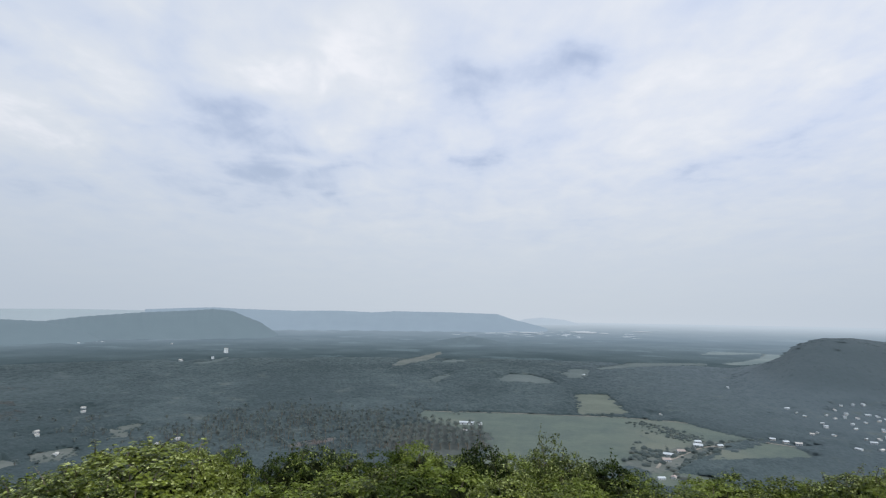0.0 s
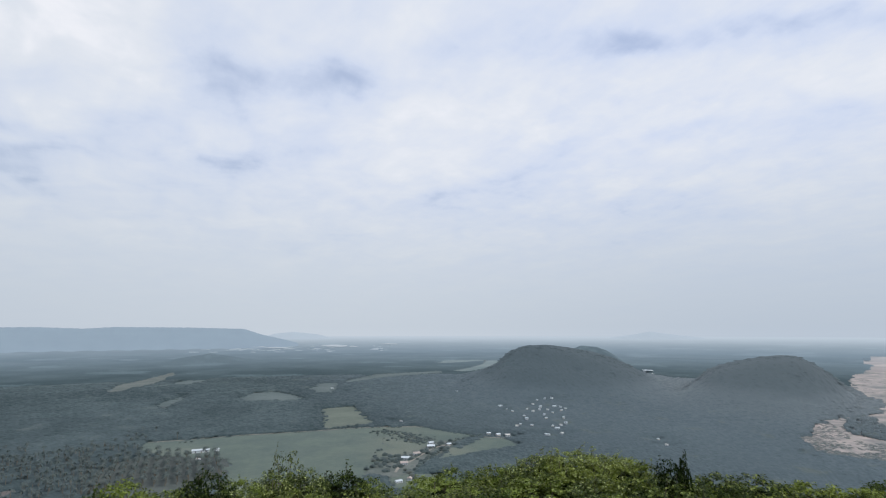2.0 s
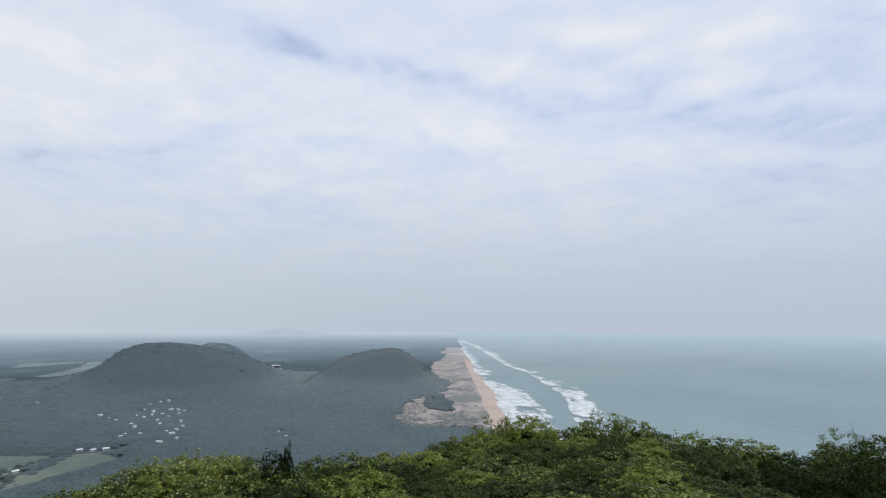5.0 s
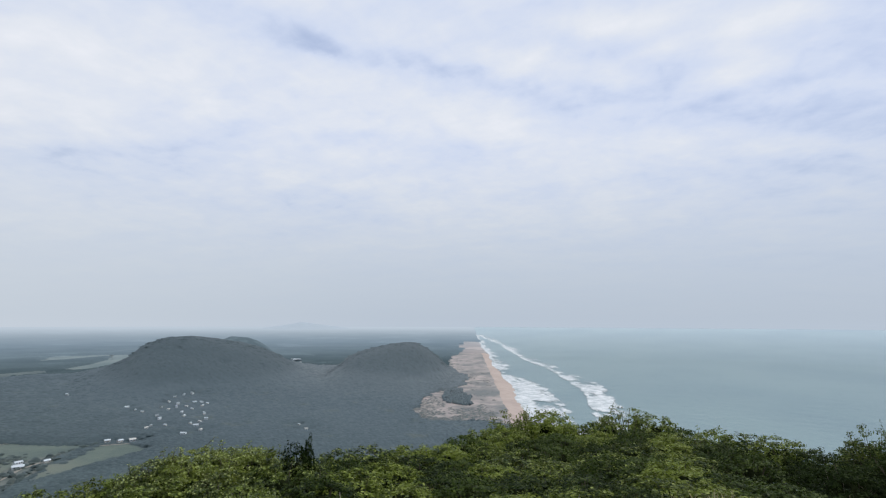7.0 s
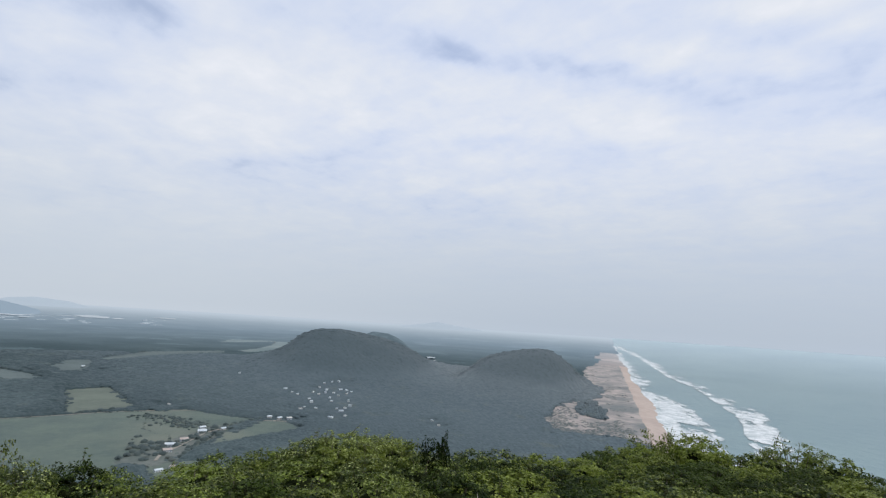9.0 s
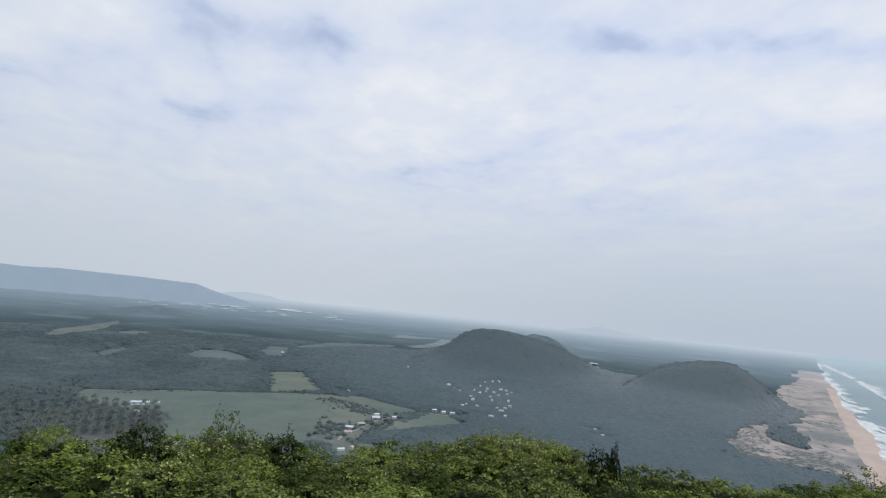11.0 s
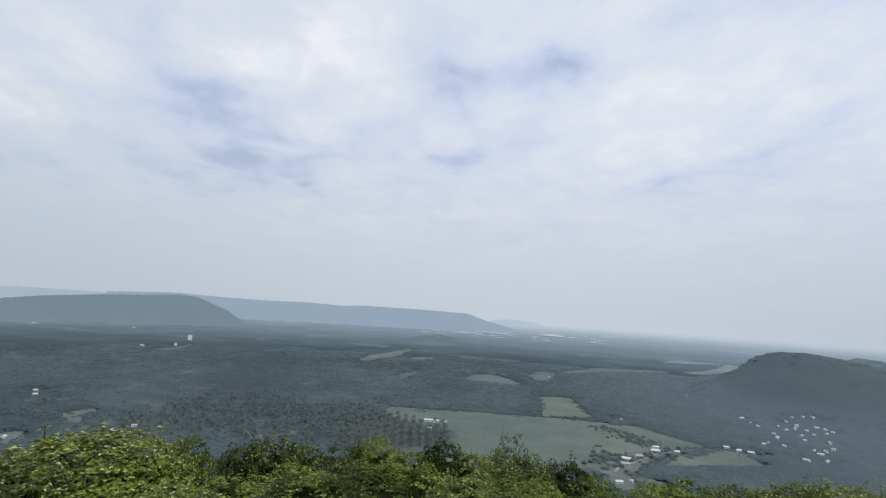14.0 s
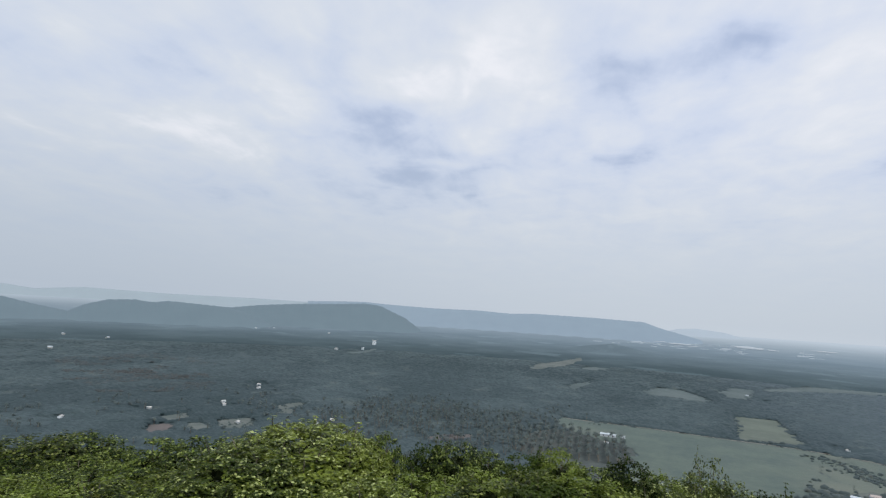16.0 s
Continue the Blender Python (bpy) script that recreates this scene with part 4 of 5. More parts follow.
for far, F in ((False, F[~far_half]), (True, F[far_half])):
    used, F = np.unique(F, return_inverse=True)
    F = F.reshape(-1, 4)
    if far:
        # woods beyond 1750 m carry the painted haze glow
        put("backdrop", even_light(raw_mesh("backdrop", V[used], F, HAZY_WOODS, True)), label="far woods on the plain, haze painted in as a glow", category="plain", kind="structure")
    else:
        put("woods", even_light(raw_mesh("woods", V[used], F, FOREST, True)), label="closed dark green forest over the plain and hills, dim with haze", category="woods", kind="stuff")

def dome_shapes(count, seed):
    """Uneven treetops of few faces: a top, a shoulder and a skirt."""
    g = np.random.default_rng(seed)
    k = np.arange(5)
    shapes = []
    for _ in range(count):
        a = k * 1.2566 + g.uniform(-0.35, 0.35, 5)
        q, w = g.uniform(0.55, 0.9, 5), g.uniform(0.8, 1.25, 5)
        V = np.concatenate([[[g.uniform(-0.2, 0.2), g.uniform(-0.2, 0.2), g.uniform(0.8, 1.15)]],
                            np.stack([q * np.cos(a), q * np.sin(a), g.uniform(0.3, 0.75, 5)], -1),
                            np.stack([w * np.cos(a), w * np.sin(a), g.uniform(-0.9, -0.4, 5)], -1)])
        F = []
        for i in range(5):
            j = (i + 1) % 5
            F += [(0, 1 + i, 1 + j), (1 + i, 6 + i, 6 + j), (1 + i, 6 + j, 1 + j)]
        shapes.append((V, np.array(F)))
    return shapes


DOMES = dome_shapes(14, 9)
for r0, r1, gap in ((400, 640, 6.0), (640, 900, 7.0), (900, 1300, 8.4), (1300, 1750, 11.0), (1750, 2010, 12.0)):
    x, y = scatter(-62, 70, r0, r1, gap)
    thick = np.clip(0.75 + 0.5 * lattice(x, y, 70) + 0.4 * lattice(x, y, 260), 0.15, 1) * (1 - 0.4 * grove(x, y))
    far = np.hypot(x, y)
    thick = thick * np.where(land(x, y) > 14, np.where((far > 1395) & (far < 1500), 0.6, 0.03), 1.0)
    ragged = 11.0 * lattice(x, y, 17)
    ok = ~open_ground(x + ragged, y - ragged) & ~near_house(x, y) & (rng.uniform(0, 1, x.shape) < thick * (1 - 0.4 * village(x, y)) * np.interp(far, [1500, 2010], [1, 0.25]))
    x, y = x[ok], y[ok]
    V, F = crowns(x, y, 0.6 * gap * rng.uniform(0.5, 1.25, len(x)) * (1 - 0.35 * village(x, y)), 0.25, np.maximum(canopy_z(x, y) - ground_z(x, y) - 1.4, 0.2), DOMES)
    # crowns beyond 1750 m take the painted haze glow too
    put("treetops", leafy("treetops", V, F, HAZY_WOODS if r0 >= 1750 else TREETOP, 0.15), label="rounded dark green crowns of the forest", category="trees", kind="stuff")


def hedge(label, points, width, size, spacing, mat=None):
    """Shrubs and small trees strewn along a line."""
    P = np.array(points, float)
    seg = np.hypot(*np.diff(P, axis=0).T)
    s = np.arange(0, seg.sum(), spacing)
    c = np.concatenate([[0], seg.cumsum()])
    x, y = np.interp(s, c, P[:, 0]), np.interp(s, c, P[:, 1])
    x, y = x + rng.normal(0, width, len(x)), y + rng.normal(0, width, len(x))
    V, F = crowns(x, y, size * rng.uniform(0.4, 1.2, len(x)), 0.6)
    put("hedge", leafy("hedge", V, F, mat or CANOPY), label=label, category="hedge", kind="stuff")


hedge("hedge of dark trees round the small field", [(212, 800), (250, 806), (298, 805), (312, 900), (324, 1010)], 3, 3.4, 4.5)
hedge("thin line of bushes along the meadow track", [(-20, 827), (89, 823), (200, 805), (290, 790)], 4.5, 2.4, 4)
hedge("broken tree belt across the meadow", [(277, 752), (290, 728), (303, 700), (312, 676), (311, 648), (300, 664), (282, 690)], 9, 2.4, 0.75)
hedge("dark trees beside the cluster of houses", [(215, 585), (245, 600), (225, 560), (200, 545)], 10, 3.6, 1.6)
hedge("trees along the lane to the houses", [(222, 548), (262, 584), (304, 622), (345, 640), (398, 654)], 4, 3.6, 3.4)
hedge("trees along the riverside meadow", [(330, 622), (280, 575), (236, 530), (215, 470)], 4, 3.4, 4)
hedge("lone dark bushes in the meadow", [(225, 630), (240, 634)], 3, 2.6, 5)
hedge("lone dark bush beside the meadow track", [(15, 798), (27, 797)], 1.5, 2.6, 3.5)
hedge("lone bush in the riverside meadow", [(334, 560), (338, 556)], 2, 2.6, 2)
g = np.random.default_rng(19)
u, v = 800 + 1300 * g.uniform(0, 1, 11000) ** 1.5, g.uniform(-115, 45, 11000)
x, y = u * math.sin(AXIS) + v * math.cos(AXIS), u * math.cos(AXIS) - v * math.sin(AXIS)
wood = inside(x, y, [(830, 398), (862, 352), (905, 352), (985, 400), (1060, 448), (1000, 452), (905, 432)])
scrub = (v > dune_left(u)) & (v < sand_left(u) - 6) & (lattice(x, y, 26) + 0.8 * lattice(x, y, 11) > np.interp(u, [800, 1150, 1900], [-0.35, 0.3, 0.7]) + np.interp(v, [-100, -30, 20], [-0.7, 0.0, 0.3])) & ~wood
V, F = crowns(x[scrub], y[scrub], g.uniform(1.0, 3.2, int(scrub.sum())), 0.16)
put("dune_scrub", leafy("dune_scrub", V, F, SCRUB), label="patches of low grey scrub on the dunes", category="scrub", kind="stuff")
wood = inside(x + 9 * lattice(x, y, 20), y, [tuple(from_shore(*p)) for p in ((1075, -60), (1145, -50), (1166, -28), (1060, -6), (960, 2), (935, -5), (955, -34), (967, -52))])
V, F = crowns(x[wood], y[wood], 1.2 + 3.2 * g.uniform(0, 1, int(wood.sum())) ** 2, 0.9)
put("copse", leafy("copse", V, F, FOREST), label="dark wind-bent copse standing on the dunes", category="trees", kind="stuff")
g = np.random.default_rng(43)
x, y = g.uniform(-1030, -555, 9000), g.uniform(585, 1025, 9000)
ok = inside(x + 40 * lattice(x, y, 50), y + 40 * lattice(y, x, 50), BROWN_SCRUB) & (lattice(x, y, 60) + 0.7 * lattice(x, y, 22) > 0.05)
V, F = crowns(x[ok], y[ok], g.uniform(1.6, 3.6, int(ok.sum())), 0.35, 5.6)
put("dry_scrub", leafy("dry_scrub", V, F, BROWN), label="patches of brownish dry thicket in the woods", category="scrub", kind="stuff")
g = np.random.default_rng(23)
for words in ("grass clearing with scattered trees", "thin grass clearing among trees"):
    P = np.array(FIELDS[words])
    x, y = g.uniform(P[:, 0].min(), P[:, 0].max(), 90), g.uniform(P[:, 1].min(), P[:, 1].max(), 90)
    ok = lattice(x, y, 12) > -0.1
    V, F = crowns(x[ok], y[ok], g.uniform(0.8, 2.4, int(ok.sum())), 0.6)
    put("shrubs", leafy("shrubs", V, F, CANOPY), label="dark shrubs dotted over a small grass clearing", category="shrubs", kind="stuff")
hedge("row of dark trees before the dunes", [(640, 375), (700, 325), (735, 275)], 9, 4.0, 1.5, FOREST)


# ---------------------------------------------------------------- palms
def make_palm():
    root = new("palm_tree")
    tagged(root, "tall slim palm in a plantation beside the meadow", "palm tree", "palms of the plantation")
    V, F = tubes([[((0, 0, 0), 0.32), ((0.15, 0.05, 4), 0.22), ((0.1, 0.2, 8), 0.18), ((0.3, 0.2, 11), 0.15)]], 6)
    put("trunk", raw_mesh("trunk", V, F, BARK), root)
    V, F = [], []
    g = np.random.default_rng(2)
    for k in range(22):
        a, up = k * 2.4, g.uniform(-0.3, 0.9)
        d = np.array([math.cos(a), math.sin(a), 0.0])
        s = np.array([-math.sin(a), math.cos(a), 0.0])
        pts = [np.array([0.3, 0.2, 11.0]) + d * L + np.array([0, 0, up * L - 0.22 * L * L]) for L in (0, 1.3, 2.6, 3.8)]
        b = len(V)
        for p, w in zip(pts, (0.12, 0.55, 0.5, 0.08)):
            V += [p + s * w, p + np.array([0, 0, 0.12]), p - s * w]
        for j in range(3):
            q = b + 3 * j
            F += [(q, q + 1, q + 4, q + 3), (q + 1, q + 2, q + 5, q + 4)]
    put("crown", raw_mesh("crown", V, F, PALM_LEAF), root, label="crown of drooping fronds")
    return root


palm = make_palm()
spots = [(-80 + 10.0 * i + 0.8 * math.sin(j * 1.7), 590 + 9.5 * j + 2 * math.sin(i * 2.1)) for i in range(14) for j in range(17)]
spots = [(x, y) for x, y in spots if inside(np.array(x), np.array(y), PLANTATION) and all(math.hypot(x - a, y - b) > 9 for a, b in HOUSE_SPOTS)]
g = np.random.default_rng(12)
for a, r in zip(np.radians(g.uniform(-14.5, -5.5, 40)), g.uniform(585, 790, 40)):
    spots.append((r * math.sin(a), r * math.cos(a)))
for k, (x, y) in enumerate(spots):
    m = Matrix.Translation((x, y, float(ground_z(x, y)) - 0.2)) @ pose(0, 0, 0, 0, 0, k * 67) @ Matrix.Scale(0.85 + 0.3 * ((k * 7) % 10) / 10, 4)
    if k == 0:
        palm.matrix_basis = m
    else:
        copy_thing(palm, m).scale = m.to_scale()


def palm_grove():
    """Tall palms past counting over the low woods: leaning pale trunks and drooping fronds, joined into one mesh."""
    g = np.random.default_rng(61)
    x, y = scatter(-59, 3, 400, 905, 9.0)
    ok = (g.uniform(0, 1, x.shape) < grove(x, y) * 0.8) & ~near_house(x, y) & (~open_ground(x, y) | (g.uniform(0, 1, x.shape) < 0.1))
    x, y = x[ok], y[ok]
    n = len(x)
    base = np.stack([x, y, ground_z(x, y) - 0.3], -1)
    tall = g.uniform(7.5, 13.0, n)
    top = base + np.stack([g.normal(0, 0.7, n), g.normal(0, 0.7, n), tall], -1)
    ring = np.radians([0, 120, 240])
    ring = np.stack([np.cos(ring), np.sin(ring), 0 * ring], -1)
    trunk = np.stack([base[:, None] + 0.30 * ring, top[:, None] + 0.17 * ring], 1).reshape(-1, 3)
    i = np.arange(n)[:, None, None] * 6
    tf = (i + np.array([[0, 1, 4, 3], [1, 2, 5, 4], [2, 0, 3, 5]])).reshape(-1, 4)
    fronds = 11
    a = g.uniform(0, 6.28, (n, 1)) + np.arange(fronds) * 2.4
    up = g.uniform(-0.35, 0.9, (n, fronds))
    out = np.stack([np.cos(a), np.sin(a), 0 * a], -1)
    side = np.stack([-np.sin(a), np.cos(a), 0 * a], -1)
    size = g.uniform(0.8, 1.15, (n, 1, 1))
    rows = []
    for L, w in ((0.0, 0.15), (1.9, 0.6), (3.6, 0.12)):
        p = top[:, None] + size * (out * L + np.stack([0 * a, 0 * a, up * L - 0.22 * L * L], -1))
        rows += [p + side * w, p - side * w]
    fv = np.stack(rows, 2).reshape(-1, 3)
    i = np.arange(n * fronds)[:, None, None] * 6 + len(trunk)
    ff = (i + np.array([[0, 1, 3, 2], [2, 3, 5, 4]])).reshape(-1, 4)
    me = raw_mesh("palm_grove", np.concatenate([trunk, fv]), np.concatenate([tf, ff]), BARK)
    me.materials.append(PALM_LEAF)
    me.polygons.foreach_set("material_index", np.concatenate([np.zeros(len(tf), "i"), np.ones(len(ff), "i")]))
    put("palm_grove", me, label="tall palms with pale trunks over the low woods", category="palm trees", kind="stuff")


palm_grove()


# ---------------------------------------------------------------- houses
def make_house(name, label, category, L, W, H, roof_mat, wall_mat, pitch=0.42, storeys=1):
    root = new(name)
    tagged(root, label, category)
    bm = bmesh.new()
    box(bm, -L / 2, L / 2, -W / 2, W / 2, -1.5, H)
    part("wall", bm, wall_mat, root)
    bm = bmesh.new()
    e, t = 0.7, 0.25
    for z in (0, t):
        for sx in (-1, 1):
            for y, h in ((-W / 2 - e, 0), (0, (W / 2 + e) * pitch), (W / 2 + e, 0)):
                bm.verts.new((sx * (L / 2 + e), y, H + 0.02 + h + z))
    v = list(bm.verts)
    for f in ((0, 3, 4, 1), (1, 4, 5, 2), (6, 7, 10, 9), (7, 8, 11, 10), (0, 6, 9, 3), (2, 5, 11, 8), (0, 1, 7, 6), (1, 2, 8, 7),
              (3, 9, 10, 4), (4, 10, 11, 5)):
        bm.faces.new([v[i] for i in f])
    part("roof", bm, roof_mat, root)
    for k in range(storeys):
        for sx in (-0.3, 0.05, 0.33):
            for sy in (-1, 1):
                bm = bmesh.new()
                z = 1.0 + 3.0 * k
                if k == 0 and sx == 0.05:
                    box(bm, sx * L - 0.5, sx * L + 0.5, sy * W / 2 - 0.06, sy * W / 2 + 0.06, 0, 2.1)
                    part("door", bm, DOOR_WOOD, root)
                else:
                    box(bm, sx * L - 0.7, sx * L + 0.7, sy * W / 2 - 0.06, sy * W / 2 + 0.06, z, z + 1.3)
                    part("window", bm, GLASS_DARK, root)
    return root


HOUSE_KINDS = [
    make_house("house", "white house with a pale metal roof among trees", "house", 13, 8, 3.2, ROOF_METAL, WALL_WHITE),
    make_house("house", "small white house with a grey sheet roof", "house", 9, 7, 3.0, ROOF_GREY, WALL_WHITE),
    make_house("house", "house with white walls and a clay tile roof", "house", 11, 8, 3.4, ROOF_TILE, WALL_WHITE),
    make_house("house", "two-storey white house on the village slope", "house", 9, 7, 5.6, ROOF_METAL, WALL_WHITE, 0.35, 2),
    make_house("house", "weathered low house with a metal roof", "house", 8, 6, 2.8, ROOF_METAL, WALL_DULL),
]
long_shed = make_house("shed", "long white farm shed with a pale roof beside the palms", "shed", 19, 7, 3.0, ROOF_METAL, WALL_WHITE, 0.25)
tall_block = make_house("apartment_block", "tall pale building rising out of the forest", "building", 13, 11, 20, ROOF_GREY, WALL_WHITE, 0.1, 7)
long_shed.matrix_basis = pose(36, 726, float(ground_z(36, 726)) + 0.3, 0, 0, -6)
tall_block.matrix_basis = pose(-762, 1838, float(ground_z(-762, 1838)) + 3.0, 0, 0, 20)
used_kinds = set()
for k, (x, y) in enumerate(HOUSE_SPOTS):
    kind = (k * 7 + k // 3) % 5
    if kind == 2 and not 200 < x < 300:
        kind = 4
    if 200 < x < 300:
        kind = (2, 0)[k % 2]
    size = 0.52 if math.hypot(x, y) < 1400 else 1.1
    if x < -300 and math.hypot(x, y) < 1000:
        kind, size = 1, 0.62
    if x > 575 and y < 520:
        size = 0.45
    turn = (k * 53) % 180
    if 200 < x < 340 and 540 < y < 640 or 405 < x < 430 and y > 625:
        size, turn = 0.72, -35 + (k * 17) % 40
    m = Matrix.Translation((x, y, float(ground_z(x, y)) + 0.3)) @ pose(0, 0, 0, 0, 0, turn) @ Matrix.Scale(size, 4)
    if kind in used_kinds:
        ob = copy_thing(HOUSE_KINDS[kind], m)
        ob.matrix_basis = m
    else:
        HOUSE_KINDS[kind].matrix_basis = m
        used_kinds.add(kind)


def far_town():
    """Pale roofs of a far town, too small to tell apart."""
    g = np.random.default_rng(8)
    bm = bmesh.new()
    for _ in range(70):
        a, r = radians(g.choice([1.5, 5.5, 8.5, 11.0, 14.5, 20.0]) + g.normal(0, 0.9)), g.uniform(3350, 3950)
        x, y = r * math.sin(a), r * math.cos(a)
        w, d, h = g.uniform(10, 60), g.uniform(8, 30), g.uniform(2, 4)
        z = float(land(x, y))
        box(bm, x - w / 2, x + w / 2, y - d / 2, y + d / 2, z - 2, z + h)
    me = bpy.data.meshes.new("far_town")
    bm.to_mesh(me)
    bm.free()
    me.materials.append(FAR_ROOF)
    put("far_town", me, label="scattered pale roofs of a far town", category="town", kind="stuff")


far_town()


def pond(label, az, r, wide, deep):
    """A far sheet of pale water on the plain, with an uneven bank."""
    a = np.radians(az)
    t = np.linspace(0, 2 * math.pi, 28, endpoint=False)
    g = np.random.default_rng(int(r))
    e = 1 + 0.22 * np.sin(2 * t + g.uniform(0, 6)) + 0.14 * np.sin(5 * t + g.uniform(0, 6))
    side, ahead = wide / 2 * e * np.cos(t), r + deep / 2 * e * np.sin(t)
    x, y = ahead * np.sin(a) + side * np.cos(a), ahead * np.cos(a) - side * np.sin(a)
    x, y = np.append(x, x.mean()), np.append(y, y.mean())
    z = land(x, y) + 8.0
    i = np.arange(28)
    F = np.stack([i, (i + 1) % 28, np.full(28, 28)], -1)
    put("pond", raw_mesh("pond", np.stack([x, y, z], -1), F, POND, True), label=label, category="pond", kind="structure")


for az, r, wide, deep in ((5.1, 4090, 110, 120), (7.4, 3800, 130, 90), (9.4, 3700, 170, 70), (10.6, 3570, 60, 60), (15.4, 3840, 190, 170), (17.4, 3760, 70, 60),
                          (21.3, 4000, 120, 70), (-2.6, 4180, 60, 70)):
    pond("pale pond shining on the far plain", az, r, wide, deep)
pond("pale strip of water behind the wooded hill", 48.5, 2030, 32, 60)


# ---------------------------------------------------------------- bushes of the hilltop
def leaves(P, N, size, g):
    """Folded leaves at points P that face along N; sizes in metres."""
    n = len(P)
    up = N / (np.linalg.norm(N, axis=1)[:, None] + 1e-9) + g.normal(0, 0.36, (n, 3))
    up /= np.linalg.norm(up, axis=1)[:, None] + 1e-9
    s = np.cross(up, g.normal(0, 1, (n, 3)))
    s /= np.linalg.norm(s, axis=1)[:, None] + 1e-9
    d = np.cross(s, up)
    L = (size * g.uniform(0.6, 1.35, n))[:, None]
    w = L * g.uniform(0.26, 0.36, n)[:, None]
    a, b = P - d * L * 0.5, P + d * L * 0.5
    V = np.stack([a, P + s * w + up * L * 0.1, b, P - s * w + up * L * 0.1], 1).reshape(-1, 3)
    i = np.arange(n)[:, None] * 4
    F = np.concatenate([i + [0, 1, 2], i + [0, 2, 3]])
    return V, F


def make_bush(label, mat, seed, n_tufts, per_tuft, leaf, tuft=0.2, sprouts=10, flat=1.0, sparse=False):
    """A bush about 1 m in radius and 2 m high: stems, and a crown of leafy tufts."""
    g = np.random.default_rng(seed)
    root = new("bush")
    tagged(root, label, "bush", "bushes on the hilltop")
    lumps = [(0, 0, 1.0, 0.85)]
    for j in range(9):
        a, q = g.uniform(0, 6.28), g.uniform(0.3, 0.72)
        lumps.append((q * math.cos(a), q * math.sin(a), 1.55 - 0.95 * q + g.uniform(-0.1, 0.1), g.uniform(0.3, 0.46)))
    share = np.array([q[3] ** 2 for q in lumps])
    share /= share.sum()
    C, N = [], []
    while len(C) < n_tufts:
        x, y, z, r = lumps[g.choice(len(lumps), p=share)]
        d = g.normal(0, 1, 3)
        d /= np.linalg.norm(d)
        k = g.uniform(0.9, 1.12) if g.uniform() < 0.86 else g.uniform(0.72, 0.9)
        p = np.array((x + d[0] * r * k * 1.05, y + d[1] * r * k * 1.05, z + d[2] * r * k * flat))
        if d[2] < -0.35 or p[2] < 0.35 or any(math.dist(p, q[:3]) < q[3] * 0.8 for q in lumps):
            continue
        C.append(p)
        N.append(d)
    C, N = np.array(C), np.array(N)
    C[:, 2] *= 2.0 / C[:, 2].max()
    stems = []
    for j in range(45 if sparse else 26):
        e = C[j]
        m = e * [0.4, 0.4, 0.5] + g.normal(0, 0.04, 3)
        e = e - N[j] * (0.0 if sparse else 0.1)
        stems.append([((g.normal(0, 0.06), g.normal(0, 0.06), -0.5), 0.03), (m, 0.018), (e, 0.006)])
    S, SN = [C], [N]
    for j in range(sprouts):
        e = C[g.integers(len(C))]
        if e[2] < 1.3:
            continue
        tip = e + np.array([g.normal(0, 0.08), g.normal(0, 0.08), g.uniform(0.12, 0.34)])
        stems.append([(e - [0, 0, 0.1], 0.008), ((e + tip) / 2, 0.006), (tip, 0.003)])
        for f in (0.35, 0.7, 1.0):
            S.append((e + (tip - e) * f)[None])
            SN.append(np.array([[0, 0, 1.0]]))
    T, TN = np.concatenate(S), np.concatenate(SN)
    counts = np.full(len(T), per_tuft)
    counts[len(C):] = max(4, per_tuft // 4)
    i = np.repeat(np.arange(len(T)), counts)
    spread = np.where(np.arange(len(T)) < len(C), tuft, 0.06)[i][:, None]
    off = g.normal(0, 1, (len(i), 3))
    off *= (g.uniform(0, 1, len(i)) ** 0.45 / (np.linalg.norm(off, axis=1) + 1e-9))[:, None]
    P = T[i] + off * spread * [1.1, 1.1, 0.62]
    V, F = leaves(P, TN[i] * 0.7 + off * 0.6 + [0, 0, 0.25], leaf, g)
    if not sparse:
        # near-black core that blocks the view through and paints shade between tufts
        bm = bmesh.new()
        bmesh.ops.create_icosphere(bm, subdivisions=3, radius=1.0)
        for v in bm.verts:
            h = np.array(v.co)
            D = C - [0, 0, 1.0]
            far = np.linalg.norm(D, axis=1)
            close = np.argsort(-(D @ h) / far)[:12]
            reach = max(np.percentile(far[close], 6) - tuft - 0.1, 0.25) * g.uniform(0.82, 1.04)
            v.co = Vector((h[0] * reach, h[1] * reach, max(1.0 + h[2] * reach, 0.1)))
        part("dark_core", bm, GAP_SHADE, root, "near-black core for the shade inside the crown")
    sV, sF = tubes(stems, 4)
    put("branchwork", raw_mesh("branchwork", sV, sF, STEM), root)
    put("crown", raw_mesh("crown", V, F, mat), root)
    return root


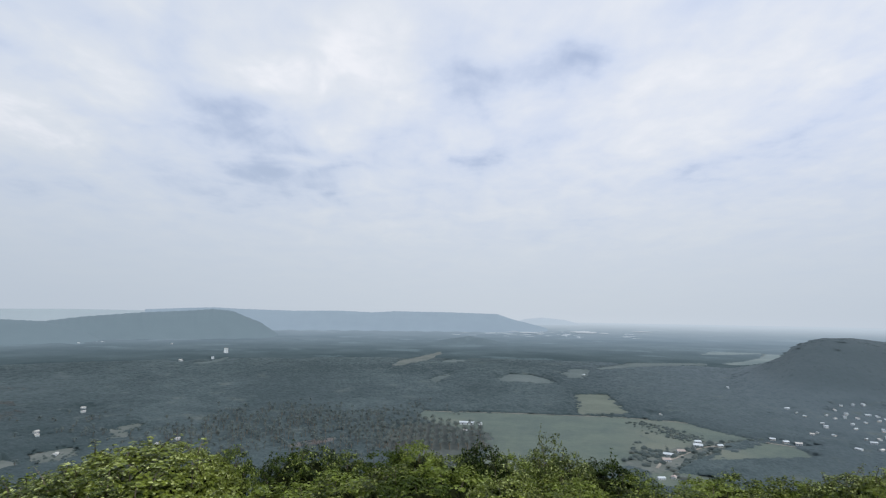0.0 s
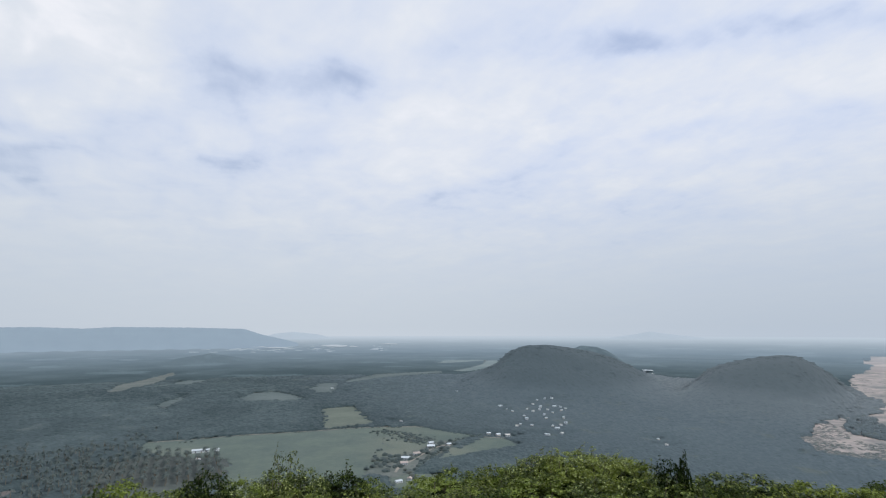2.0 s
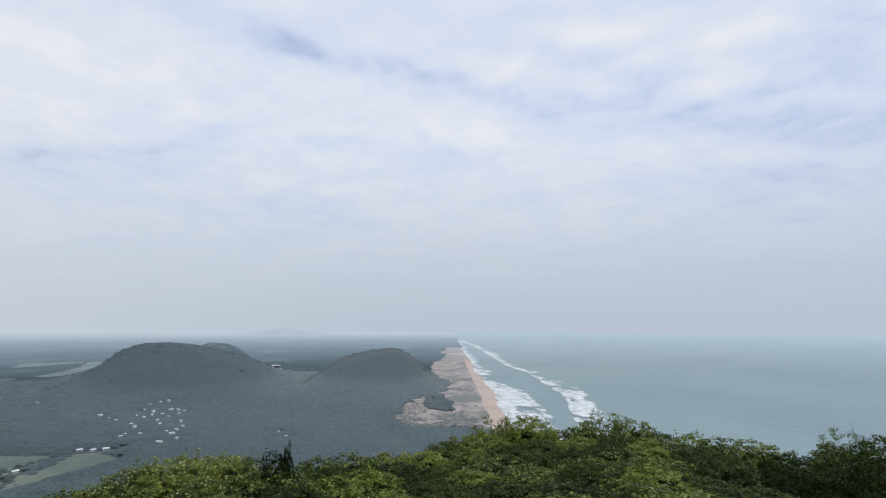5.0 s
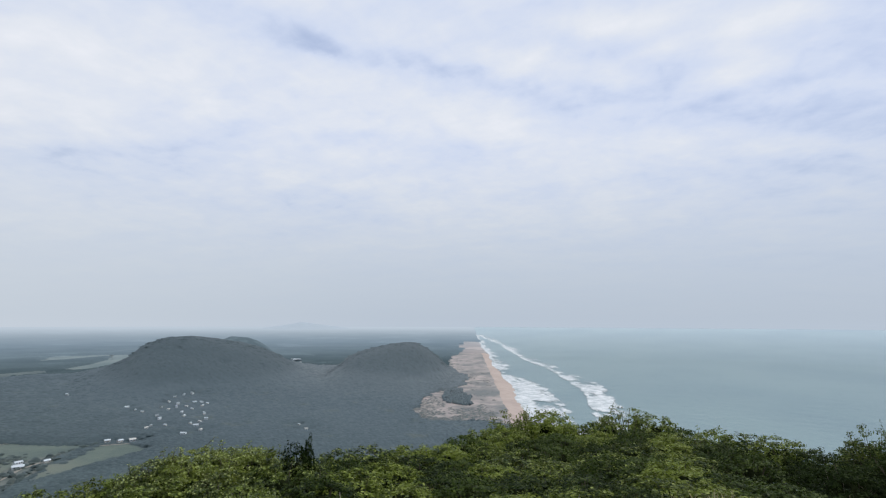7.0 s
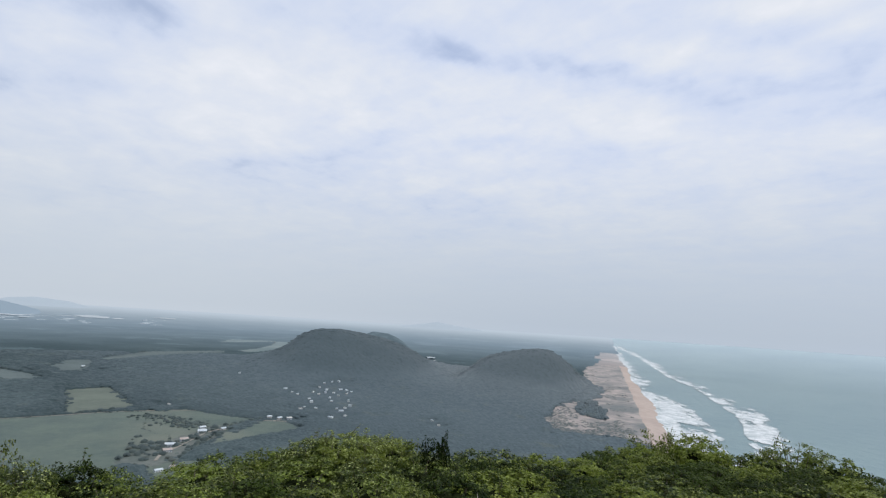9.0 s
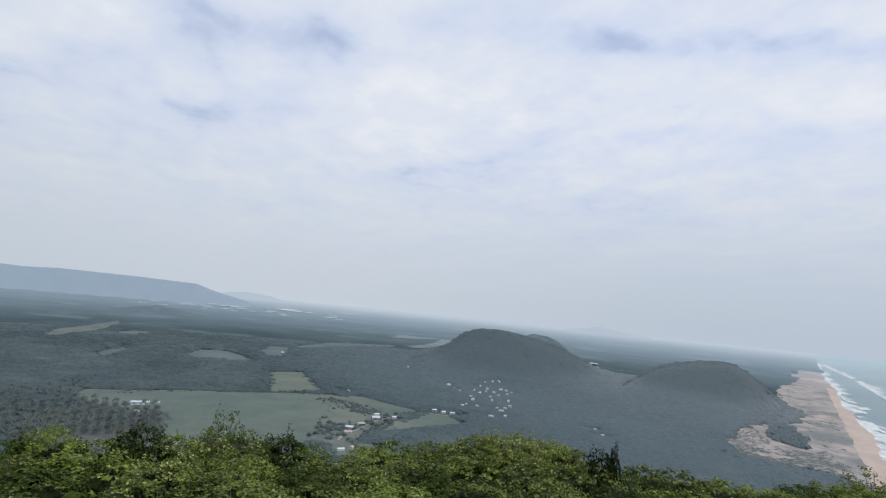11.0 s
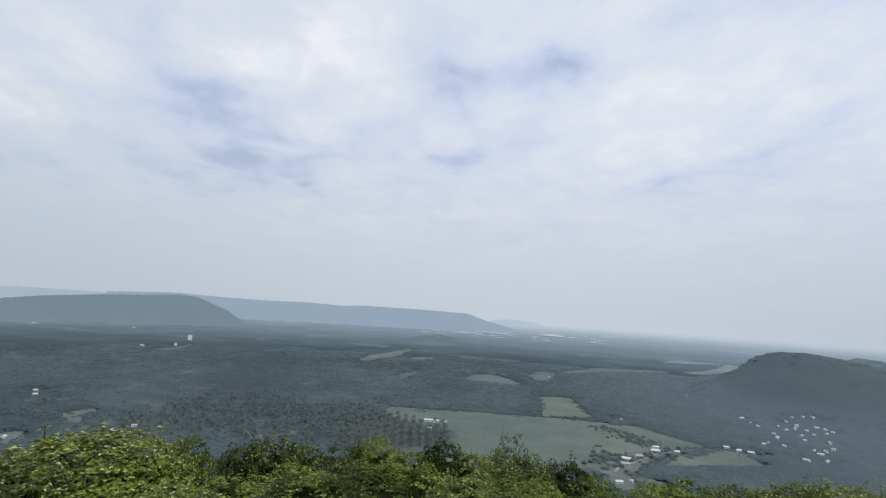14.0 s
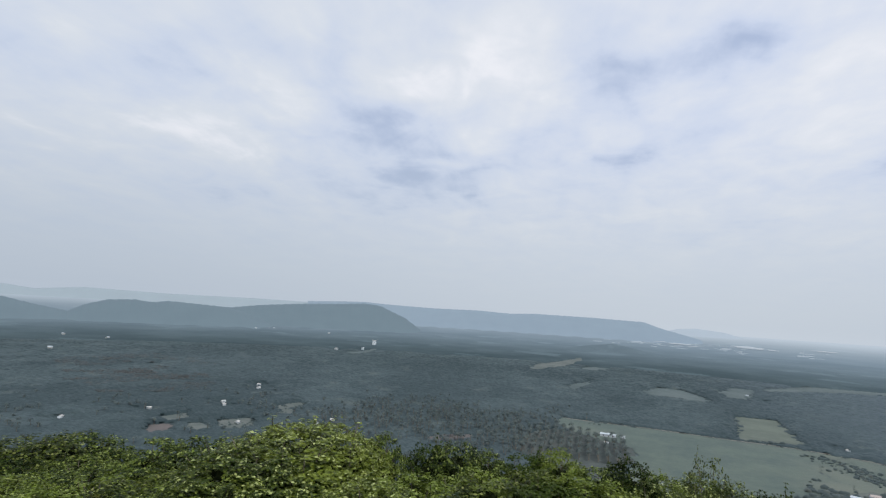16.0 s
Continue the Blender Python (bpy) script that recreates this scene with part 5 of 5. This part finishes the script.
BUSHES = {
    "dome": make_bush("broad rounded bush with glossy yellow-green leaves", LEAF_LIME, 41, 800, 25, 0.051, 0.088, 50),
    "lime": make_bush("bush with glossy yellow-green leaves", LEAF_LIME, 21, 220, 27, 0.065, 0.14, 22),
    "lime2": make_bush("spreading bush with yellow-green leaves", LEAF_LIME, 22, 190, 27, 0.068, 0.15, 12),
    "mid": make_bush("dense green bush on the hilltop", LEAF_MID, 23, 190, 26, 0.072, 0.14, 10),
    "mid2": make_bush("green bush with upright shoots", LEAF_MID, 24, 190, 26, 0.072, 0.14, 10),
    "deep": make_bush("dark green bush with small leaves", LEAF_DEEP, 25, 180, 26, 0.076, 0.14, 12),
    "olive": make_bush("olive green thicket bush", LEAF_OLIVE, 26, 190, 26, 0.072, 0.14, 8),
    "low": make_bush("low green bush in the thicket", LEAF_MID, 27, 180, 24, 0.074, 0.14, 5),
    "low2": make_bush("low olive bush in the thicket", LEAF_OLIVE, 28, 180, 24, 0.074, 0.14, 5),
    "fine": make_bush("dense fresh green bush with small leaves", LEAF_FRESH, 33, 200, 22, 0.081, 0.14, 3),
    "fine2": make_bush("rounded fresh green bush with small leaves", LEAF_FRESH, 34, 190, 22, 0.081, 0.15, 4),
    # dark leaf colour stands in for shade on this bush
    "dim": make_bush("thicket bush with small leaves, darkened to look shaded", LEAF_DEEP, 35, 180, 22, 0.078, 0.15, 3),
    "twiggy": make_bush("thin bush with bare twigs and few leaves", LEAF_OLIVE, 29, 130, 18, 0.063, 0.13, 2, 1.0, True),
    # darker still, for the deepest shade on the seaward slope
    "dusk": make_bush("dense thicket bush darkened to look shaded", LEAF_DARK, 37, 170, 21, 0.072, 0.16, 4),
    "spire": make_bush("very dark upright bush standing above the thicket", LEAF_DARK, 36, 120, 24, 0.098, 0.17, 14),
}
placed = set()


def plant(kind, az, r, top, width):
    """A bush with its crown's top at that height below the eye."""
    a = radians(az)
    x, y = r * math.sin(a), r * math.cos(a)
    g = float(ground_z(x, y))
    h = max(0.9, EYE + top - g)
    m = Matrix.Translation((x, y, g)) @ pose(0, 0, 0, 0, 0, (az * 97 + r * 31) % 360) @ Matrix.Diagonal((width, width, h / 2.0, 1))
    if kind in placed:
        ob = copy_thing(BUSHES[kind], Matrix.Identity(4))
    else:
        ob = BUSHES[kind]
        placed.add(kind)
    ob.matrix_basis = m


# along the brow: bearing, height of the top in the view, distance, half width
BROW_LEFT = [("olive", -53, -12.7, 26, 2.2), ("olive", -49.5, -12.6, 26, 2.2), ("mid", -47.3, -12.8, 26, 1.5), ("mid2", -41.7, -13.4, 18, 1.4),
             ("mid", -38.2, -13.6, 17, 1.3), ("dome", -28.2, -12.2, 12.8, 2.0), ("lime2", -24.0, -12.9, 12.3, 0.7),
             ("lime2", -22.6, -13.6, 12.5, 0.75), ("mid2", -20.3, -12.8, 13, 0.55)]
BROW_GAP = [("dome", -33.4, -13.9, 11.6, 1.55), ("low", -37.6, -16.5, 11.5, 1.1), ("mid", -35.8, -17.5, 10.6, 0.9), ("low2", -39.5, -16.0, 13.0, 1.1)]
BROW_MIDDLE = [("deep", -15.8, -13.9, 15, 0.8), ("mid", -13, -13.3, 15, 0.9), ("mid2", -9.8, -13.8, 15, 0.8), ("deep", -5.6, -13.8, 15, 0.9),
               ("mid2", -2.4, -13.0, 15, 0.8), ("mid", 1.2, -14.2, 15, 0.9), ("deep", 4.4, -13.1, 15.5, 0.8), ("mid", 7.2, -14.1, 16, 0.8),
               ("lime2", 10.2, -13.6, 17, 0.9), ("lime", 13.2, -13.6, 17, 0.9), ("twiggy", 11.2, -12.0, 18.5, 0.75), ("deep", 16.8, -14.0, 17, 0.9),
               ("mid2", 19.8, -14.6, 17, 0.8), ("mid", 25.6, -14.7, 18.5, 0.9)]
BROW_RIGHT = [("mid", 28.4, -14.0, 19, 1.1), ("olive", 31.5, -13.8, 19, 1.1), ("mid2", 34, -13.5, 19, 0.9), ("dome", 37.2, -12.6, 18, 1.35),
              ("dome", 40.4, -12.0, 18, 1.5), ("dome", 43.6, -12.2, 17.5, 1.35), ("lime2", 45.4, -12.3, 17.2, 0.8), ("olive", 47.0, -12.6, 17, 0.8), ("spire", 49.3, -12.1, 17, 0.5),
              ("spire", 50.6, -11.4, 17, 0.2), ("fine", 53.5, -13.0, 20, 1.2), ("fine", 57, -12.8, 22, 1.4), ("fine2", 60.3, -12.8, 24, 1.5),
              ("fine", 63.8, -12.7, 26, 1.6), ("dim", 66.6, -11.9, 30, 1.6), ("fine", 68.6, -11.2, 34, 1.7)]
BROW_SEA = [("fine2", 70.6, -10.7, 38, 1.8), ("twiggy", 71.6, -9.5, 40, 2.2), ("twiggy", 74.0, -9.3, 41, 2.2), ("fine2", 75.4, -9.2, 40, 2.2), ("fine", 78.6, -10.6, 42, 2.2),
            ("fine2", 81.2, -9.8, 42, 2.0), ("twiggy", 83.2, -8.6, 44, 2.4), ("fine", 85.6, -9.2, 44, 2.2), ("dim", 88.2, -10.2, 42, 2.0),
            ("fine2", 91, -9.9, 38, 1.8), ("fine", 93.4, -10.2, 32, 1.6), ("fine", 96, -10.1, 27, 1.3), ("dim", 98.6, -10.8, 25, 1.2),
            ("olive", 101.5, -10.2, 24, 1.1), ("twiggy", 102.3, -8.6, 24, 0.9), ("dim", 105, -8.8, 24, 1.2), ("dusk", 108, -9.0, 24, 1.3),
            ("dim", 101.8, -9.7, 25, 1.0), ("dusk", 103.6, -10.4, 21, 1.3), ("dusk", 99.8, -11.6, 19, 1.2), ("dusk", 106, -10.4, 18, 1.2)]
for kind, az, el, r, width in BROW_LEFT + BROW_GAP + BROW_MIDDLE + BROW_RIGHT + BROW_SEA:
    plant(kind, az, r, r * math.tan(radians(el)), width)

# the thicket that fills the slope up to the brow
g2 = np.random.default_rng(31)
for r_ring in (7.6, 9.2, 11.0, 13.0, 15.4, 18.2, 21.6, 25.6, 30.2, 35.5):
    step = math.degrees((0.95 + 0.022 * r_ring) / r_ring) * 1.25
    az = -58.0
    while az < 109:
        r = r_ring * g2.uniform(0.94, 1.06)
        if r < np.interp(az, BROW_AZ, BROW_R) - 0.4 and not (az > 50 and r < 7.2):
            if -36 < az < -20 and r > 9.9:
                az += step
                continue
            lime = (-37 < az < -17 or 6 < az < 15 or 33 < az < 47) and g2.uniform() < 0.22
            kind = ("lime2" if lime else ("low", "low2", "mid", "olive", "deep", "low")[g2.integers(6)])
            if az > 52:
                # darker kinds towards the sea paint in the shade on that slope
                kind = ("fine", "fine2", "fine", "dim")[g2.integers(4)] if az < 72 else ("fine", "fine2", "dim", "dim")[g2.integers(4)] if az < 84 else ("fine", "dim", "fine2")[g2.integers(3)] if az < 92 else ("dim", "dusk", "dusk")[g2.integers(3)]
            plant(kind, az, r, float(bush_tops(az, r)) - g2.uniform(0.0, 0.12 if r > 0.72 * np.interp(az, BROW_AZ, BROW_R) else 0.4), (0.8 + 0.022 * r) * g2.uniform(0.85, 1.25))
        az += step * g2.uniform(0.8, 1.2)


def make_dry_grass():
    """A tuft of bleached, bent blades."""
    g = np.random.default_rng(71)
    root = new("dry_grass")
    tagged(root, "tuft of bleached straw-coloured dry grass", "grass tuft", "dry grass among the bushes")
    V, F = [], []
    for k in range(150):
        a, lean, h = g.uniform(0, 6.28), g.uniform(0.05, 0.45), g.uniform(0.35, 0.85)
        p = np.array([g.normal(0, 0.14), g.normal(0, 0.14), -0.1])
        d, w = np.array([math.cos(a), math.sin(a), 0.0]), np.array([-math.sin(a), math.cos(a), 0.0]) * 0.007
        mid, tip = p + d * lean * h * 0.4 + [0, 0, h * 0.65], p + d * lean * h * 1.2 + [0, 0, h]
        b = len(V)
        V += [p - w, p + w, mid - w, mid + w, tip - w * 0.3, tip + w * 0.3]
        F += [(b, b + 1, b + 3, b + 2), (b + 2, b + 3, b + 5, b + 4)]
    put("blades", raw_mesh("blades", V, F, STRAW), root)
    return root


def make_bare_twig():
    """A dead forked twig without leaves."""
    root = new("bare_twig")
    tagged(root, "pale dead forked twig standing out of the bushes", "twig")
    rows = [[((0, 0, -0.6), 0.014), ((0.05, 0, 0.1), 0.011), ((0.02, 0.02, 0.35), 0.008), ((0.12, 0.0, 0.62), 0.004)],
            [((0.05, 0, 0.1), 0.009), ((0.2, 0.04, 0.28), 0.007), ((0.42, 0.05, 0.4), 0.003)],
            [((0.02, 0.02, 0.35), 0.006), ((-0.12, 0.03, 0.5), 0.003)]]
    V, F = tubes(rows, 5)
    put("branchwork", raw_mesh("branchwork", V, F, DEAD_WOOD), root)
    return root


def stand(ob, az, r, el, size):
    """Stands a thing with its foot at that bearing, distance and height in the view."""
    a = radians(az)
    ob.matrix_basis = Matrix.Translation((r * math.sin(a), r * math.cos(a), EYE + r * math.tan(radians(el)))) @ pose(0, 0, 0, 0, 0, az * 41) @ Matrix.Scale(size, 4)


grass, twig = make_dry_grass(), make_bare_twig()
for k, (az, r, el) in enumerate(((88.2, 9.0, -19.6), (89.8, 9.2, -19.3), (91.0, 9.0, -19.9), (92.3, 9.4, -19.0), (86.4, 9.1, -20.2), (93.4, 9.0, -20.4), (84.6, 8.9, -20.6))):
    stand(grass if k == 0 else copy_thing(grass, Matrix.Identity(4)), az, r, el, 0.9 + 0.12 * (k % 3))
for k, (az, r, el) in enumerate(((77.0, 9.5, -19.6), (54.5, 9.0, -20.0))):
    stand(twig if k == 0 else copy_thing(twig, Matrix.Identity(4)), az, r, el, 1.0)
